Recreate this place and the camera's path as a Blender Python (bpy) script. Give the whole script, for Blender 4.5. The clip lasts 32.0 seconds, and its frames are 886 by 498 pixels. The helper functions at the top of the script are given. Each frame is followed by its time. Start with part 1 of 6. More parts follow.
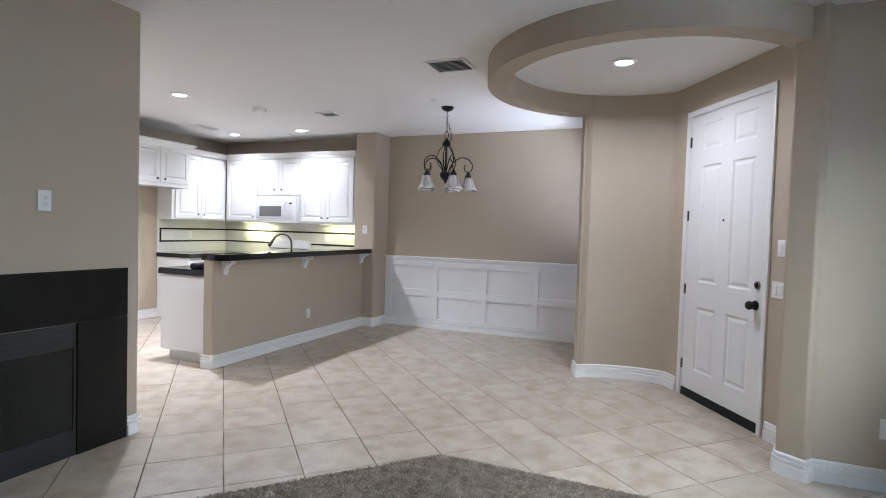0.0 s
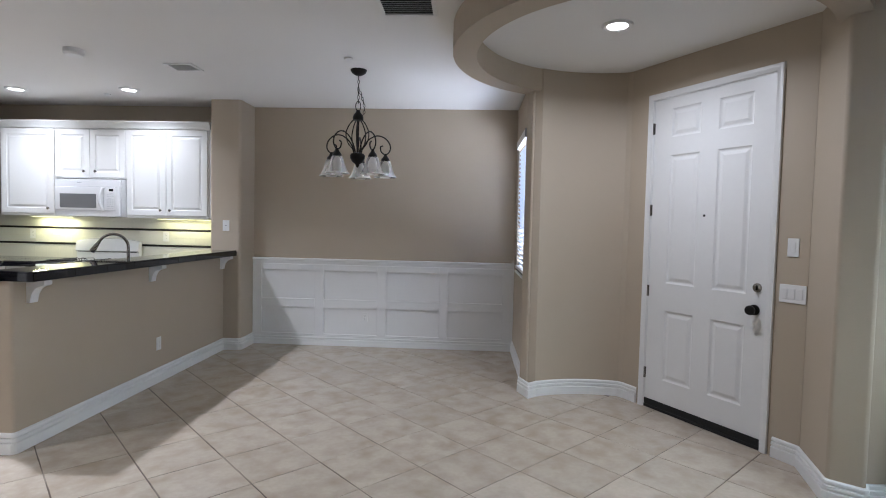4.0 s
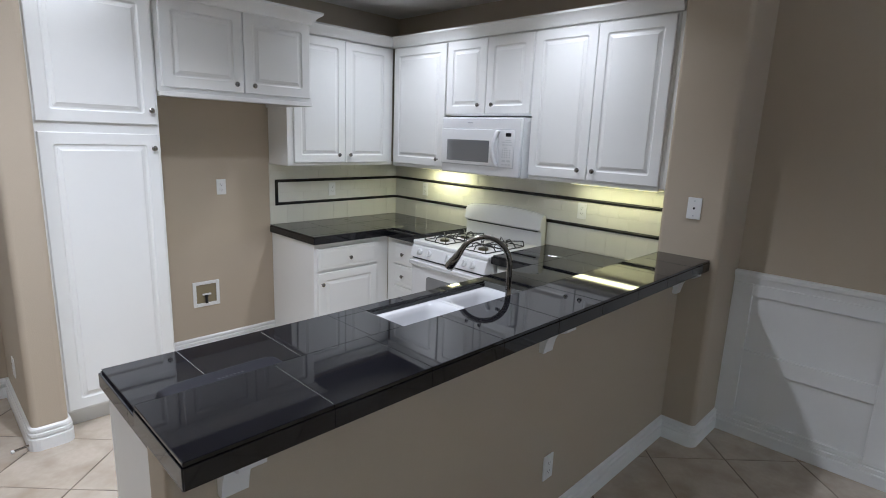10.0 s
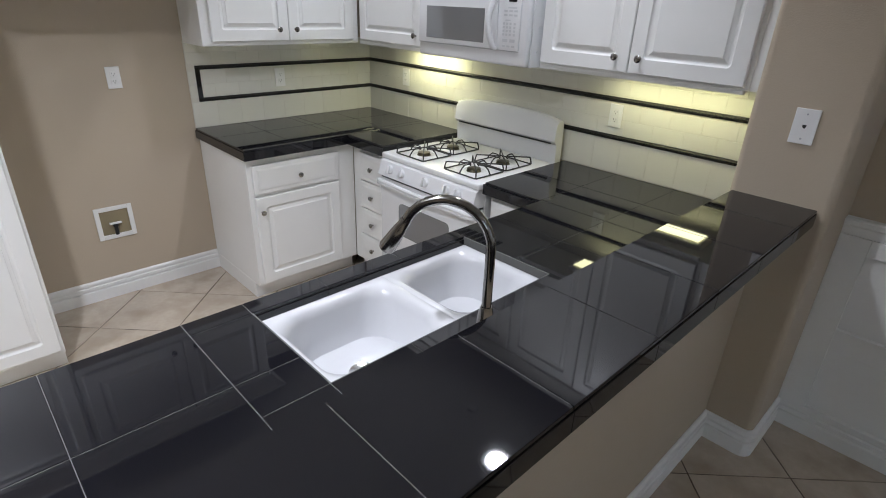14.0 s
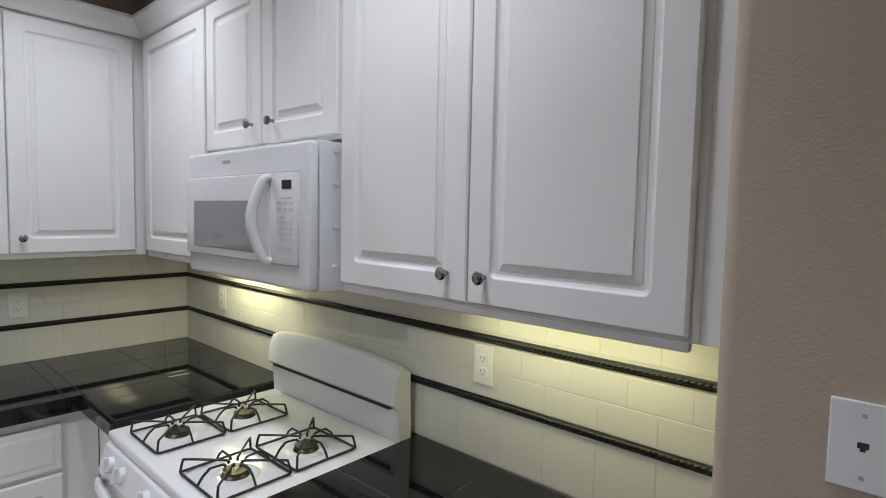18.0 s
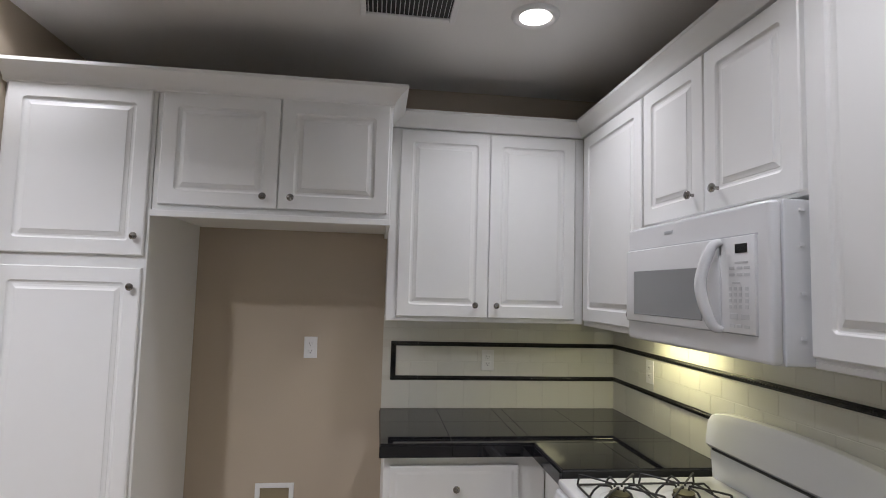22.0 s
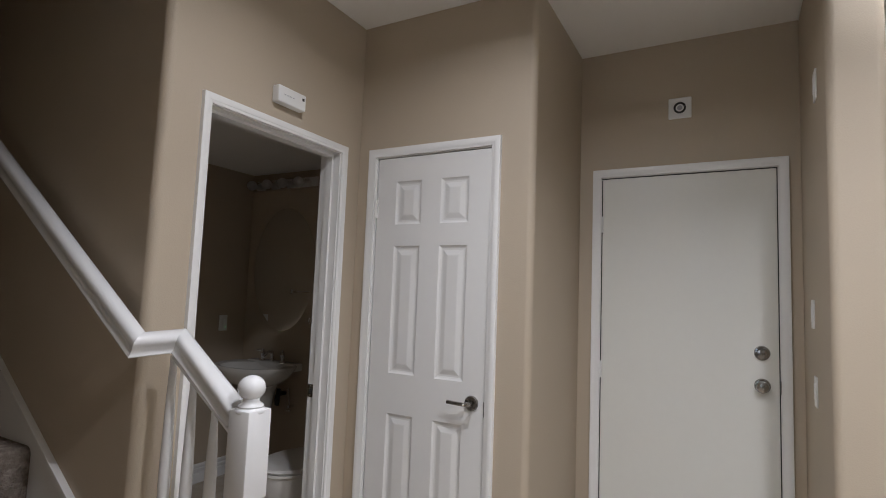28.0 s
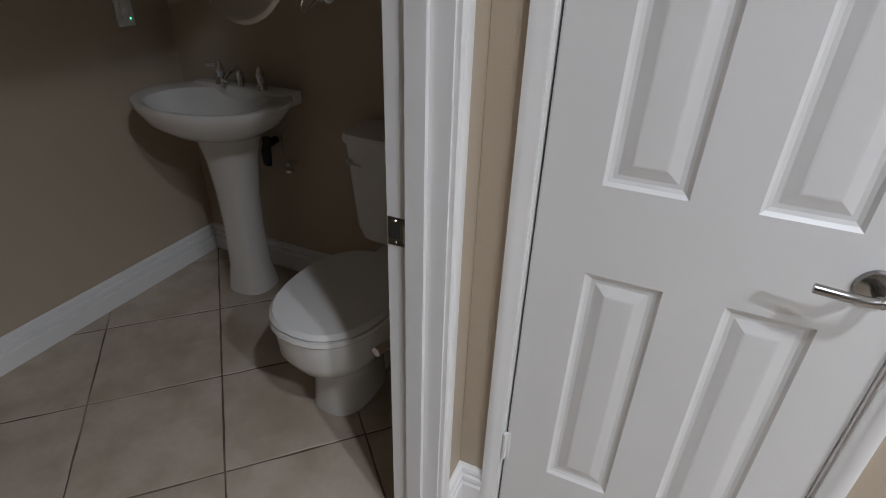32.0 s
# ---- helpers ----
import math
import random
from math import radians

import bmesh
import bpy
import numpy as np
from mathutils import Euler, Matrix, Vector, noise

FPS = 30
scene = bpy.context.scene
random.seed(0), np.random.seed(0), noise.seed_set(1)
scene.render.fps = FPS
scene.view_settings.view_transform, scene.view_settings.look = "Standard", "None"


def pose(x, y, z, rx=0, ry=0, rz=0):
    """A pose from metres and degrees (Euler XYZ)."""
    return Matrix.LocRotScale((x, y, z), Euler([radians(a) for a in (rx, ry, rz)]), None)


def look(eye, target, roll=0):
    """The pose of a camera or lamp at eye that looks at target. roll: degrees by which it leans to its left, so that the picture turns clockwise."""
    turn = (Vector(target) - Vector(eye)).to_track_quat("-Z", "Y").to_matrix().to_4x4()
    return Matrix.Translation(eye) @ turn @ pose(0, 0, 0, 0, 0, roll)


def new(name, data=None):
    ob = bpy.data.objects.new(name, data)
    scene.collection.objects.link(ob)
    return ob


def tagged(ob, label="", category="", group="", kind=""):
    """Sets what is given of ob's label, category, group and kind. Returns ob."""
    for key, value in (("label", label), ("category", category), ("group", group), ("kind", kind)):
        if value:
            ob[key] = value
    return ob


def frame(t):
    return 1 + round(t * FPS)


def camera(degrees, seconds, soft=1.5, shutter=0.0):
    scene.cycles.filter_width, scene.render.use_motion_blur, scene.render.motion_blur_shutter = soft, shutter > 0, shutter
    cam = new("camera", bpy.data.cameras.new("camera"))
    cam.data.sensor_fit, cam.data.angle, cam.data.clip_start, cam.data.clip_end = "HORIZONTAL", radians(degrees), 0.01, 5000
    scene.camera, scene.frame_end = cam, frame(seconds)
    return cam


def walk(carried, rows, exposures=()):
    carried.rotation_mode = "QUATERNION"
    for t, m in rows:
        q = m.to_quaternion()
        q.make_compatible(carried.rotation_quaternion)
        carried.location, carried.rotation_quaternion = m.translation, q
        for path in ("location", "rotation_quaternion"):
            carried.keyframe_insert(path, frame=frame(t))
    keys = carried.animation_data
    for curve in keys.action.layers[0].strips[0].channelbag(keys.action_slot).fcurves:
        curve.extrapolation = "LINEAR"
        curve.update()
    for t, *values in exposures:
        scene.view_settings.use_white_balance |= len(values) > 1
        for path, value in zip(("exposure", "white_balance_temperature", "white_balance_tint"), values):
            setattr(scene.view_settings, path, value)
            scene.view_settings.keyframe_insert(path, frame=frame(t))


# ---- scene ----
cam = camera(79.5, 32.0, 1.0)
PATH = [
    (0, (0.009, 0.297, 1.407), (-0.757, 2.143, 1.337), 1.7),
    (0.5, (-0.071, 0.268, 1.396), (-0.616, 2.192, 1.322), 1.7),
    (1, (-0.196, 0.398, 1.364), (-0.466, 2.379, 1.295), 1.7),
    (1.5, (-0.345, 0.529, 1.416), (-0.349, 2.527, 1.336), 1.8),
    (2, (-0.57, 0.567, 1.377), (-0.475, 2.563, 1.303), 1.8),
    (2.5, (-0.782, 0.582, 1.393), (-0.675, 2.578, 1.316), 1.6),
    (4.5, (-1.357, 1.437, 1.45), (-1.578, 3.422, 1.355), 1.1),
    (5, (-1.45, 1.72, 1.442), (-1.797, 3.687, 1.347), 1.0),
    (5.5, (-1.634, 1.944, 1.459), (-2.112, 3.884, 1.362), 1.0),
    (6, (-1.708, 2.196, 1.444), (-2.358, 4.085, 1.346), 0.7),
    (6.5, (-1.822, 2.439, 1.428), (-2.704, 4.232, 1.338), 0.8),
    (7, (-2.059, 2.633, 1.427), (-3.126, 4.321, 1.337), 0.9),
    (7.5, (-2.222, 2.86, 1.41), (-3.378, 4.49, 1.325), 1.0),
    (8, (-2.386, 3.129, 1.47), (-3.618, 4.702, 1.38), 1.2),
    (8.5, (-2.589, 3.354, 1.508), (-3.888, 4.847, 1.215), 1.7),
    (9, (-2.694, 3.625, 1.604), (-4.033, 5.061, 1.225), 1.7),
    (9.5, (-2.776, 3.82, 1.671), (-4.135, 5.236, 1.285), 2.0),
    (10, (-2.895, 3.865, 1.722), (-4.264, 5.264, 1.307), 2.2),
    (10.5, (-2.959, 3.863, 1.767), (-4.334, 5.242, 1.312), 2.3),
    (11, (-3.015, 3.853, 1.768), (-4.394, 5.223, 1.296), 2.2),
    (11.5, (-3.074, 3.929, 1.753), (-4.407, 5.259, 1.079), 2.3),
    (12, (-3.136, 4.14, 1.769), (-4.421, 5.425, 0.934), 2.3),
    (12.5, (-3.265, 4.292, 1.732), (-4.554, 5.57, 0.893), 2.3),
    (13, (-3.39, 4.403, 1.749), (-4.679, 5.675, 0.901), 2.5),
    (13.5, (-3.445, 4.576, 1.736), (-4.739, 5.845, 0.891), 2.3),
    (15.5, (-3.645, 5.305, 1.721), (-4.901, 6.631, 0.907), 1.0),
    (16, (-3.663, 5.479, 1.701), (-4.958, 6.893, 1.131), 1.4),
    (16.5, (-3.758, 5.652, 1.691), (-5.049, 7.088, 1.17), 1.4),
    (17, (-3.827, 5.799, 1.687), (-5.111, 7.264, 1.232), 1.4),
    (17.5, (-3.869, 5.979, 1.676), (-5.177, 7.479, 1.47), 1.6),
    (18, (-3.921, 6.049, 1.674), (-5.252, 7.536, 1.542), 1.2),
    (18.5, (-3.945, 6.106, 1.645), (-5.452, 7.416, 1.532), 1.1),
    (19, (-3.943, 6.151, 1.645), (-5.618, 7.238, 1.539), 1.4),
    (19.5, (-3.939, 6.12, 1.657), (-5.725, 7.011, 1.533), 1.1),
    (20, (-3.946, 6.096, 1.651), (-5.786, 6.872, 1.545), 1.4),
    (20.5, (-3.958, 6.053, 1.647), (-5.826, 6.767, 1.591), 1.5),
    (21, (-3.961, 6.0, 1.631), (-5.872, 6.581, 1.724), 1.1),
    (21.5, (-3.95, 5.973, 1.621), (-5.906, 6.372, 1.752), 1.2),
    (22, (-3.938, 5.913, 1.616), (-5.918, 6.152, 1.767), 1.6),
    (22.5, (-3.894, 5.827, 1.619), (-5.882, 5.973, 1.782), 1.3),
    (23, (-3.834, 5.717, 1.612), (-5.827, 5.715, 1.778), 1.5),
    (24, (-3.773, 5.542, 1.584), (-5.718, 5.111, 1.758), 1.3),
    (24.5, (-3.806, 5.406, 1.567), (-5.664, 4.685, 1.737), 1.3),
    (25, (-3.848, 5.257, 1.576), (-5.551, 4.221, 1.735), 1.7),
    (25.5, (-3.84, 5.079, 1.555), (-5.345, 3.769, 1.691), 1.9),
    (27.5, (-3.971, 4.13, 1.398), (-5.605, 2.993, 1.588), 2.1),
    (28, (-4.057, 3.921, 1.385), (-5.799, 2.952, 1.555), 2.2),
    (28.5, (-4.203, 3.696, 1.366), (-5.98, 2.79, 1.513), 2.0),
    (29, (-4.281, 3.463, 1.323), (-6.074, 2.587, 1.193), 1.9),
    (29.5, (-4.524, 3.316, 1.329), (-6.309, 2.465, 1.03), 1.8),
    (30, (-4.745, 3.12, 1.335), (-6.517, 2.294, 0.913), 1.6),
    (30.5, (-4.911, 2.95, 1.351), (-6.616, 2.178, 0.646), 1.5),
    (31, (-5.121, 2.767, 1.368), (-6.818, 2.01, 0.629), 1.3),
    (31.5, (-5.219, 2.615, 1.367), (-6.866, 1.899, 0.487), 1.6),
    (32, (-5.279, 2.538, 1.377), (-6.867, 1.855, 0.371), 2.0),
]
EXPOSURES = [(0.0, 1.13, 5850, 15), (1.0, 0.92, 5800, 14), (2.0, 0.57, 5800, 14), (2.5, 0.57, 5800, 14), (5.0, 0.85, 5830, 13), (6.0, 0.79, 5800, 12), (7.0, 0.44, 5850, 12), (8.0, 0.44, 5850, 12), (9.0, 0.14, 5850, 12), (11.0, 0.13, 5830, 12.5), (12.0, 0.18, 5980, 13), (13.0, 0.18, 5990, 13), (16.0, 0.16, 6010, 14), (17.0, 0.0, 6020, 14), (18.0, -0.1, 6040, 14.5), (19.0, -0.23, 6080, 15), (20.0, -0.13, 6130, 15.5), (21.0, -0.17, 6200, 16), (23.0, -0.29, 6330, 17), (24.0, -0.25, 6230, 16), (25.0, -0.12, 6200, 16), (28.0, 0.07, 6290, 14), (29.0, 0.17, 6070, 12), (30.5, 0.10, 5850, 11), (32.0, 0.26, 6020, 12)]
walk(cam, [(t, look(eye, target, roll)) for t, eye, target, roll in PATH], EXPOSURES)

# ---- world and lights ----
world = bpy.data.worlds.new("world")
scene.world = world
world.use_nodes = True
sky = world.node_tree.nodes.new("ShaderNodeTexSky")
sky.sky_type, sky.sun_disc = "NISHITA", False
sky.sun_elevation, sky.sun_rotation = radians(40), radians(200)
world.node_tree.links.new(sky.outputs[0], world.node_tree.nodes["Background"].inputs[0])
world.node_tree.nodes["Background"].inputs[1].default_value = 0.10


def area_lamp(name, m, power, color, sx, sy=None, spread=180):
    """An area lamp at pose m, round unless sy is given; it shines along its -z."""
    lamp = bpy.data.lights.new(name, "AREA")
    lamp.shape, lamp.size = ("RECTANGLE" if sy else "DISK"), sx
    if sy:
        lamp.size_y = sy
    lamp.energy, lamp.color, lamp.spread = power, color, radians(spread)
    ob = new(name, lamp)
    ob.matrix_world = m
    return ob


CEIL = 2.765
COOL, LIME, DAY = (0.97, 0.98, 1.0), (1.0, 0.95, 0.52), (0.88, 0.93, 1.0)
CANS = [(-4.79, 4.467, 32), (-4.79, 6.508, 6.6), (-6.03, 4.467, 2.8), (-6.02, 6.525, 6.3), (-5.21, 3.23, 13), (-0.34, 4.71, 9.6)]
for cx, cy, power in CANS:
    area_lamp("can_lamp", pose(cx, cy, CEIL - 0.0115), power, COOL, 0.12, spread=160 if cy < 4 or cx > -4 else 140 if power > 20 else 132)
area_lamp("undercabinet_lamp", pose(-6.16, 7.17, 1.432), 2.5, LIME, 0.42, 0.11)
area_lamp("undercabinet_lamp", pose(-4.56, 7.16, 1.432), 1.3, LIME, 0.60, 0.11)
area_lamp("dining_daylight", pose(-0.56, 6.57, 1.65, 0, 90, 0), 23, DAY, 1.30, 0.84)
area_lamp("living_daylight", pose(1.80, 2.0, 1.75, 0, 90, 0), 73, (0.84, 0.96, 0.95), 1.5, 1.8)

# ---- materials ----


def material(name, color, rough=0.5, metal=0.0, var=0.06, scale=3.0, fine=60.0, bump=0.0, dist=0.001, rand=0.0, stain=None, stain_scale=2.0, coat=0.0, spec=0.5, detail=4.0, soft_stain=False):
    """A surface of one base colour with broad and fine variation, relief, stains and a shift from piece to piece."""
    m = bpy.data.materials.new(name)
    m.use_nodes = True
    nt = m.node_tree
    n, l = nt.nodes, nt.links
    b = n["Principled BSDF"]
    b.inputs["Roughness"].default_value, b.inputs["Metallic"].default_value = rough, metal
    b.inputs["Coat Weight"].default_value, b.inputs["Specular IOR Level"].default_value = coat, spec
    b.inputs["Coat Roughness"].default_value = 0.05
    tc = n.new("ShaderNodeTexCoord")
    big, small = n.new("ShaderNodeTexNoise"), n.new("ShaderNodeTexNoise")
    big.inputs["Scale"].default_value, small.inputs["Scale"].default_value = scale, fine
    big.inputs["Detail"].default_value = small.inputs["Detail"].default_value = detail
    add = n.new("ShaderNodeVectorMath")
    info = n.new("ShaderNodeObjectInfo")
    mul = n.new("ShaderNodeMath")
    mul.operation = "MULTIPLY"
    mul.inputs[1].default_value = 37.0 if rand else 0.0
    l.new(info.outputs["Random"], mul.inputs[0])
    l.new(tc.outputs["Object"], add.inputs[0])
    l.new(mul.outputs[0], add.inputs[1])
    l.new(add.outputs[0], big.inputs["Vector"])
    l.new(add.outputs[0], small.inputs["Vector"])
    hsv = n.new("ShaderNodeHueSaturation")
    hsv.inputs["Color"].default_value = (*color, 1)
    mix = n.new("ShaderNodeMath")
    mix.operation = "MULTIPLY_ADD"
    mix.inputs[1].default_value = 2 * var
    mix.inputs[2].default_value = 1 - var
    avg = n.new("ShaderNodeMath")
    avg.operation = "ADD"
    l.new(big.outputs["Fac"], avg.inputs[0])
    l.new(small.outputs["Fac"], avg.inputs[1])
    half = n.new("ShaderNodeMath")
    half.operation = "MULTIPLY"
    half.inputs[1].default_value = 0.5
    l.new(avg.outputs[0], half.inputs[0])
    l.new(half.outputs[0], mix.inputs[0])
    last = mix
    if rand:
        shift = n.new("ShaderNodeMath")
        shift.operation = "MULTIPLY_ADD"
        shift.inputs[1].default_value = rand
        l.new(info.outputs["Random"], shift.inputs[0])
        l.new(mix.outputs[0], shift.inputs[2])
        last = shift
    l.new(last.outputs[0], hsv.inputs["Value"])
    out = hsv.outputs[0]
    if stain:
        ramp = n.new("ShaderNodeValToRGB")
        ramp.color_ramp.elements[0].position, ramp.color_ramp.elements[1].position = (0.42, 0.74) if soft_stain else (0.48, 0.72)
        blot = n.new("ShaderNodeTexNoise")
        blot.inputs["Scale"].default_value, blot.inputs["Detail"].default_value = stain_scale, 5 if soft_stain else 6
        l.new(add.outputs[0], blot.inputs["Vector"])
        l.new(blot.outputs["Fac"], ramp.inputs[0])
        mc = n.new("ShaderNodeMix")
        mc.data_type = "RGBA"
        l.new(ramp.outputs[0], mc.inputs[0])
        l.new(out, mc.inputs[6])
        mc.inputs[7].default_value = (*stain, 1)
        out = mc.outputs[2]
    l.new(out, b.inputs["Base Color"])
    if bump:
        bp = n.new("ShaderNodeBump")
        bp.inputs["Strength"].default_value, bp.inputs["Distance"].default_value = bump, dist
        l.new(small.outputs["Fac"], bp.inputs["Height"])
        l.new(bp.outputs[0], b.inputs["Normal"])
    return m


def glowing(name, color, strength):
    m = material(name, color)
    b = m.node_tree.nodes["Principled BSDF"]
    b.inputs["Emission Color"].default_value = (*color, 1)
    b.inputs["Emission Strength"].default_value = strength
    return m


def glassy(name, color, rough, through_light):
    m = material(name, color, rough)
    b = m.node_tree.nodes["Principled BSDF"]
    b.inputs["Transmission Weight"].default_value = through_light
    b.inputs["IOR"].default_value = 1.45
    return m


def translucent(name, color, amount):
    """A thin diffusing sheet, such as a blind's slat."""
    m = material(name, color, 0.5)
    nt = m.node_tree
    t = nt.nodes.new("ShaderNodeBsdfTranslucent")
    t.inputs[0].default_value = (*color, 1)
    mx = nt.nodes.new("ShaderNodeMixShader")
    mx.inputs[0].default_value = amount
    nt.links.new(nt.nodes["Principled BSDF"].outputs[0], mx.inputs[1])
    nt.links.new(t.outputs[0], mx.inputs[2])
    nt.links.new(mx.outputs[0], nt.nodes["Material Output"].inputs[0])
    return m


M_WALL = material("beige_wall_paint", (0.47, 0.398, 0.305), 0.62, var=0.05, scale=1.5, fine=230, bump=0.42, dist=0.0016, detail=2.0)
M_CEIL = material("white_ceiling_paint", (0.82, 0.81, 0.79), 0.75, var=0.03, scale=1.2, fine=140, bump=0.3, dist=0.0015)
M_TRIM = material("white_trim_paint", (0.80, 0.80, 0.79), 0.32, var=0.03, scale=4, fine=30, bump=0.04, dist=0.001)
M_RAIL = material("white_gloss_rail_paint", (0.74, 0.745, 0.75), 0.17, var=0.03, scale=4, fine=26, bump=0.05, dist=0.001)
M_CAB = material("white_cabinet_foil", (0.80, 0.80, 0.78), 0.34, var=0.02, scale=3, fine=25, bump=0.03, dist=0.001)
M_APPL = material("white_enamel", (0.71, 0.715, 0.72), 0.16, var=0.015, scale=3, fine=40)
M_APPL_GREY = material("grey_print", (0.42, 0.43, 0.45), 0.5)
M_PRINT = material("pale_grey_print", (0.52, 0.53, 0.54), 0.5)
M_FAINT = material("faint_grey_print", (0.016, 0.016, 0.020), 0.5)
M_MWGLASS = material("grey_screened_glass", (0.17, 0.175, 0.18), 0.035, var=0.02, fine=400, spec=1.0, coat=1.0)
M_GRANITE = material("black_granite_tile", (0.006, 0.006, 0.008), 0.035, var=0.5, scale=8, fine=500, rand=0.25, spec=0.52)
M_GROUT_DK = material("grey_counter_grout", (0.105, 0.105, 0.10), 0.8)
M_GROUT_BK = material("black_counter_grout", (0.018, 0.018, 0.018), 0.8)
M_FLOOR = material("beige_ceramic_floor_tile", (0.480, 0.416, 0.342), 0.27, var=0.22, scale=5, fine=38, bump=0.22, dist=0.002, rand=0.10, stain=(0.395, 0.326, 0.248), stain_scale=6.5, soft_stain=True, detail=8.0)
M_GROUT = material("brown_floor_grout", (0.105, 0.078, 0.057), 0.9, var=0.3, fine=80, bump=0.4, stain=(0.33, 0.285, 0.23), stain_scale=2.3)
M_SUBWAY = material("cream_subway_tile", (0.69, 0.68, 0.61), 0.11, var=0.02, scale=3, fine=14, bump=0.05, dist=0.002, rand=0.04)
M_GROUT_LT = material("white_wall_grout", (0.64, 0.62, 0.55), 0.85)
M_BLACK_LINER = material("glossy_black_liner", (0.012, 0.012, 0.012), 0.07)
M_CARPET = material("brown_frieze_carpet", (0.19, 0.155, 0.127), 0.95, var=0.6, scale=9, fine=110, bump=1.0, dist=0.014, stain=(0.35, 0.305, 0.262), stain_scale=28)
M_PILE = material("brown_carpet_yarn", (0.40, 0.335, 0.275), 0.95, var=0.75, scale=11, fine=35, spec=0.2, stain=(0.205, 0.160, 0.122), stain_scale=15, soft_stain=True)
pile = M_PILE.node_tree
isle, tone = pile.nodes.new("ShaderNodeNewGeometry"), pile.nodes.new("ShaderNodeMapRange")
tone.inputs["To Min"].default_value, tone.inputs["To Max"].default_value = 0.72, 1.35
pile.links.new(isle.outputs["Random Per Island"], tone.inputs["Value"])
hue = pile.nodes.new("ShaderNodeHueSaturation")
pile.links.new(tone.outputs[0], hue.inputs["Value"])
pile.links.new(pile.nodes["Principled BSDF"].inputs["Base Color"].links[0].from_socket, hue.inputs["Color"])
pile.links.new(hue.outputs[0], pile.nodes["Principled BSDF"].inputs["Base Color"])
M_BURNER = material("smoked_brass_burner", (0.10, 0.09, 0.058), 0.34, 0.9, var=0.3, fine=60)
M_GARAGE = material("cream_door_paint", (0.72, 0.72, 0.675), 0.4, var=0.03, scale=2, fine=30, bump=0.04, dist=0.001)
M_STEEL = material("brushed_nickel", (0.30, 0.288, 0.272), 0.17, 1.0, var=0.03, fine=200)
M_CHROME = material("chrome", (0.80, 0.80, 0.80), 0.07, 1.0, var=0.0)
M_BRONZE = material("oil_rubbed_bronze", (0.013, 0.011, 0.010), 0.42, 0.6, var=0.3, fine=90)
M_IRON = material("black_cast_iron", (0.014, 0.014, 0.015), 0.55, var=0.2, fine=150, bump=0.2)
# black for thresholds and sweeps, and for shade painted into door gaps
M_DARK = material("black_trim_and_gap_shade", (0.01, 0.01, 0.01), 0.8)
M_FIRE = material("black_firebox_stone", (0.012, 0.012, 0.011), 0.26, var=0.5, scale=6, fine=160, spec=0.22)
M_FIREGLASS = material("dark_fireplace_glass", (0.020, 0.021, 0.020), 0.16, var=0.4, scale=5, spec=0.25)
M_PORC = material("white_porcelain", (0.80, 0.79, 0.76), 0.10, var=0.01)
M_SINK = material("white_sink_enamel", (0.60, 0.605, 0.62), 0.13, var=0.01)
M_PLASTIC = material("white_plastic_plate", (0.80, 0.80, 0.79), 0.35, var=0.01)
M_SLOT = material("dark_slot", (0.03, 0.03, 0.03), 0.6)
M_FROST = glassy("frosted_alabaster_glass", (0.76, 0.755, 0.74), 0.40, 0.82)
M_LENS = glowing("lamp_lens", (1.0, 0.97, 0.92), 6.0)
M_SLAT = translucent("white_blind_slat", (0.74, 0.80, 0.91), 0.13)
M_PANE = glassy("window_pane", (1, 1, 1), 0.0, 1.0)
M_MIRROR = material("mirror", (0.86, 0.87, 0.86), 0.02, 1.0, var=0.0)
# dark brown for the added boards on the unseen cabinet tops
M_DARK_TOP = material("dark_unseen_top", (0.20, 0.14, 0.085), 0.9, var=0.2, fine=120)
M_CASE = material("black_hard_case_fabric", (0.008, 0.008, 0.012), 0.55, var=0.3, fine=260, bump=0.35, dist=0.001, spec=0.18)
# darkened tone that paints the shade inside the valve box
M_BOX_SHADE = material("shaded_box_inside", (0.26, 0.215, 0.13), 0.6)
M_LED = glowing("green_led", (0.1, 1.0, 0.35), 4.0)
M_DISPLAY = material("black_display", (0.008, 0.009, 0.010), 0.15)
M_CLOSET = material("satin_white_door_paint", (0.76, 0.76, 0.75), 0.38, var=0.02, scale=2, fine=40, bump=0.05)

# ---- mesh helpers ----
ORIGIN = {}
UP = Vector((0, 0, 1))


def thing(name, at, label, category="", group="", kind=""):
    """A top-level Empty at its base, to which parts are added in world coordinates."""
    ob = new(name)
    ob.location = at
    ob.empty_display_size = 0.1
    ORIGIN[ob.name] = Vector(at)
    return tagged(ob, label, category, group, kind)


def part(name, bm, mat, parent=None, label="", smooth=False, kind=""):
    """Links a bmesh, made in world coordinates, as one mesh object under a thing or a part."""
    at = ORIGIN[parent.name] if parent else Vector((0, 0, 0))
    if at.length:
        bmesh.ops.translate(bm, verts=bm.verts, vec=-at)
    me = bpy.data.meshes.new(name)
    bm.normal_update()
    bm.to_mesh(me)
    bm.free()
    for m in mat if isinstance(mat, (list, tuple)) else [mat]:
        me.materials.append(m)
    if smooth:
        me.polygons.foreach_set("use_smooth", [True] * len(me.polygons))
        me.set_sharp_from_angle(angle=radians(40))
    ob = new(name, me)
    ob.parent = parent
    ORIGIN[ob.name] = at
    return tagged(ob, label, kind=kind)


def solid(name, bm, mat, label, category, kind="", group="", smooth=False):
    """A top-level mesh."""
    return tagged(part(name, bm, mat, None, smooth=smooth), label, category, group, kind)


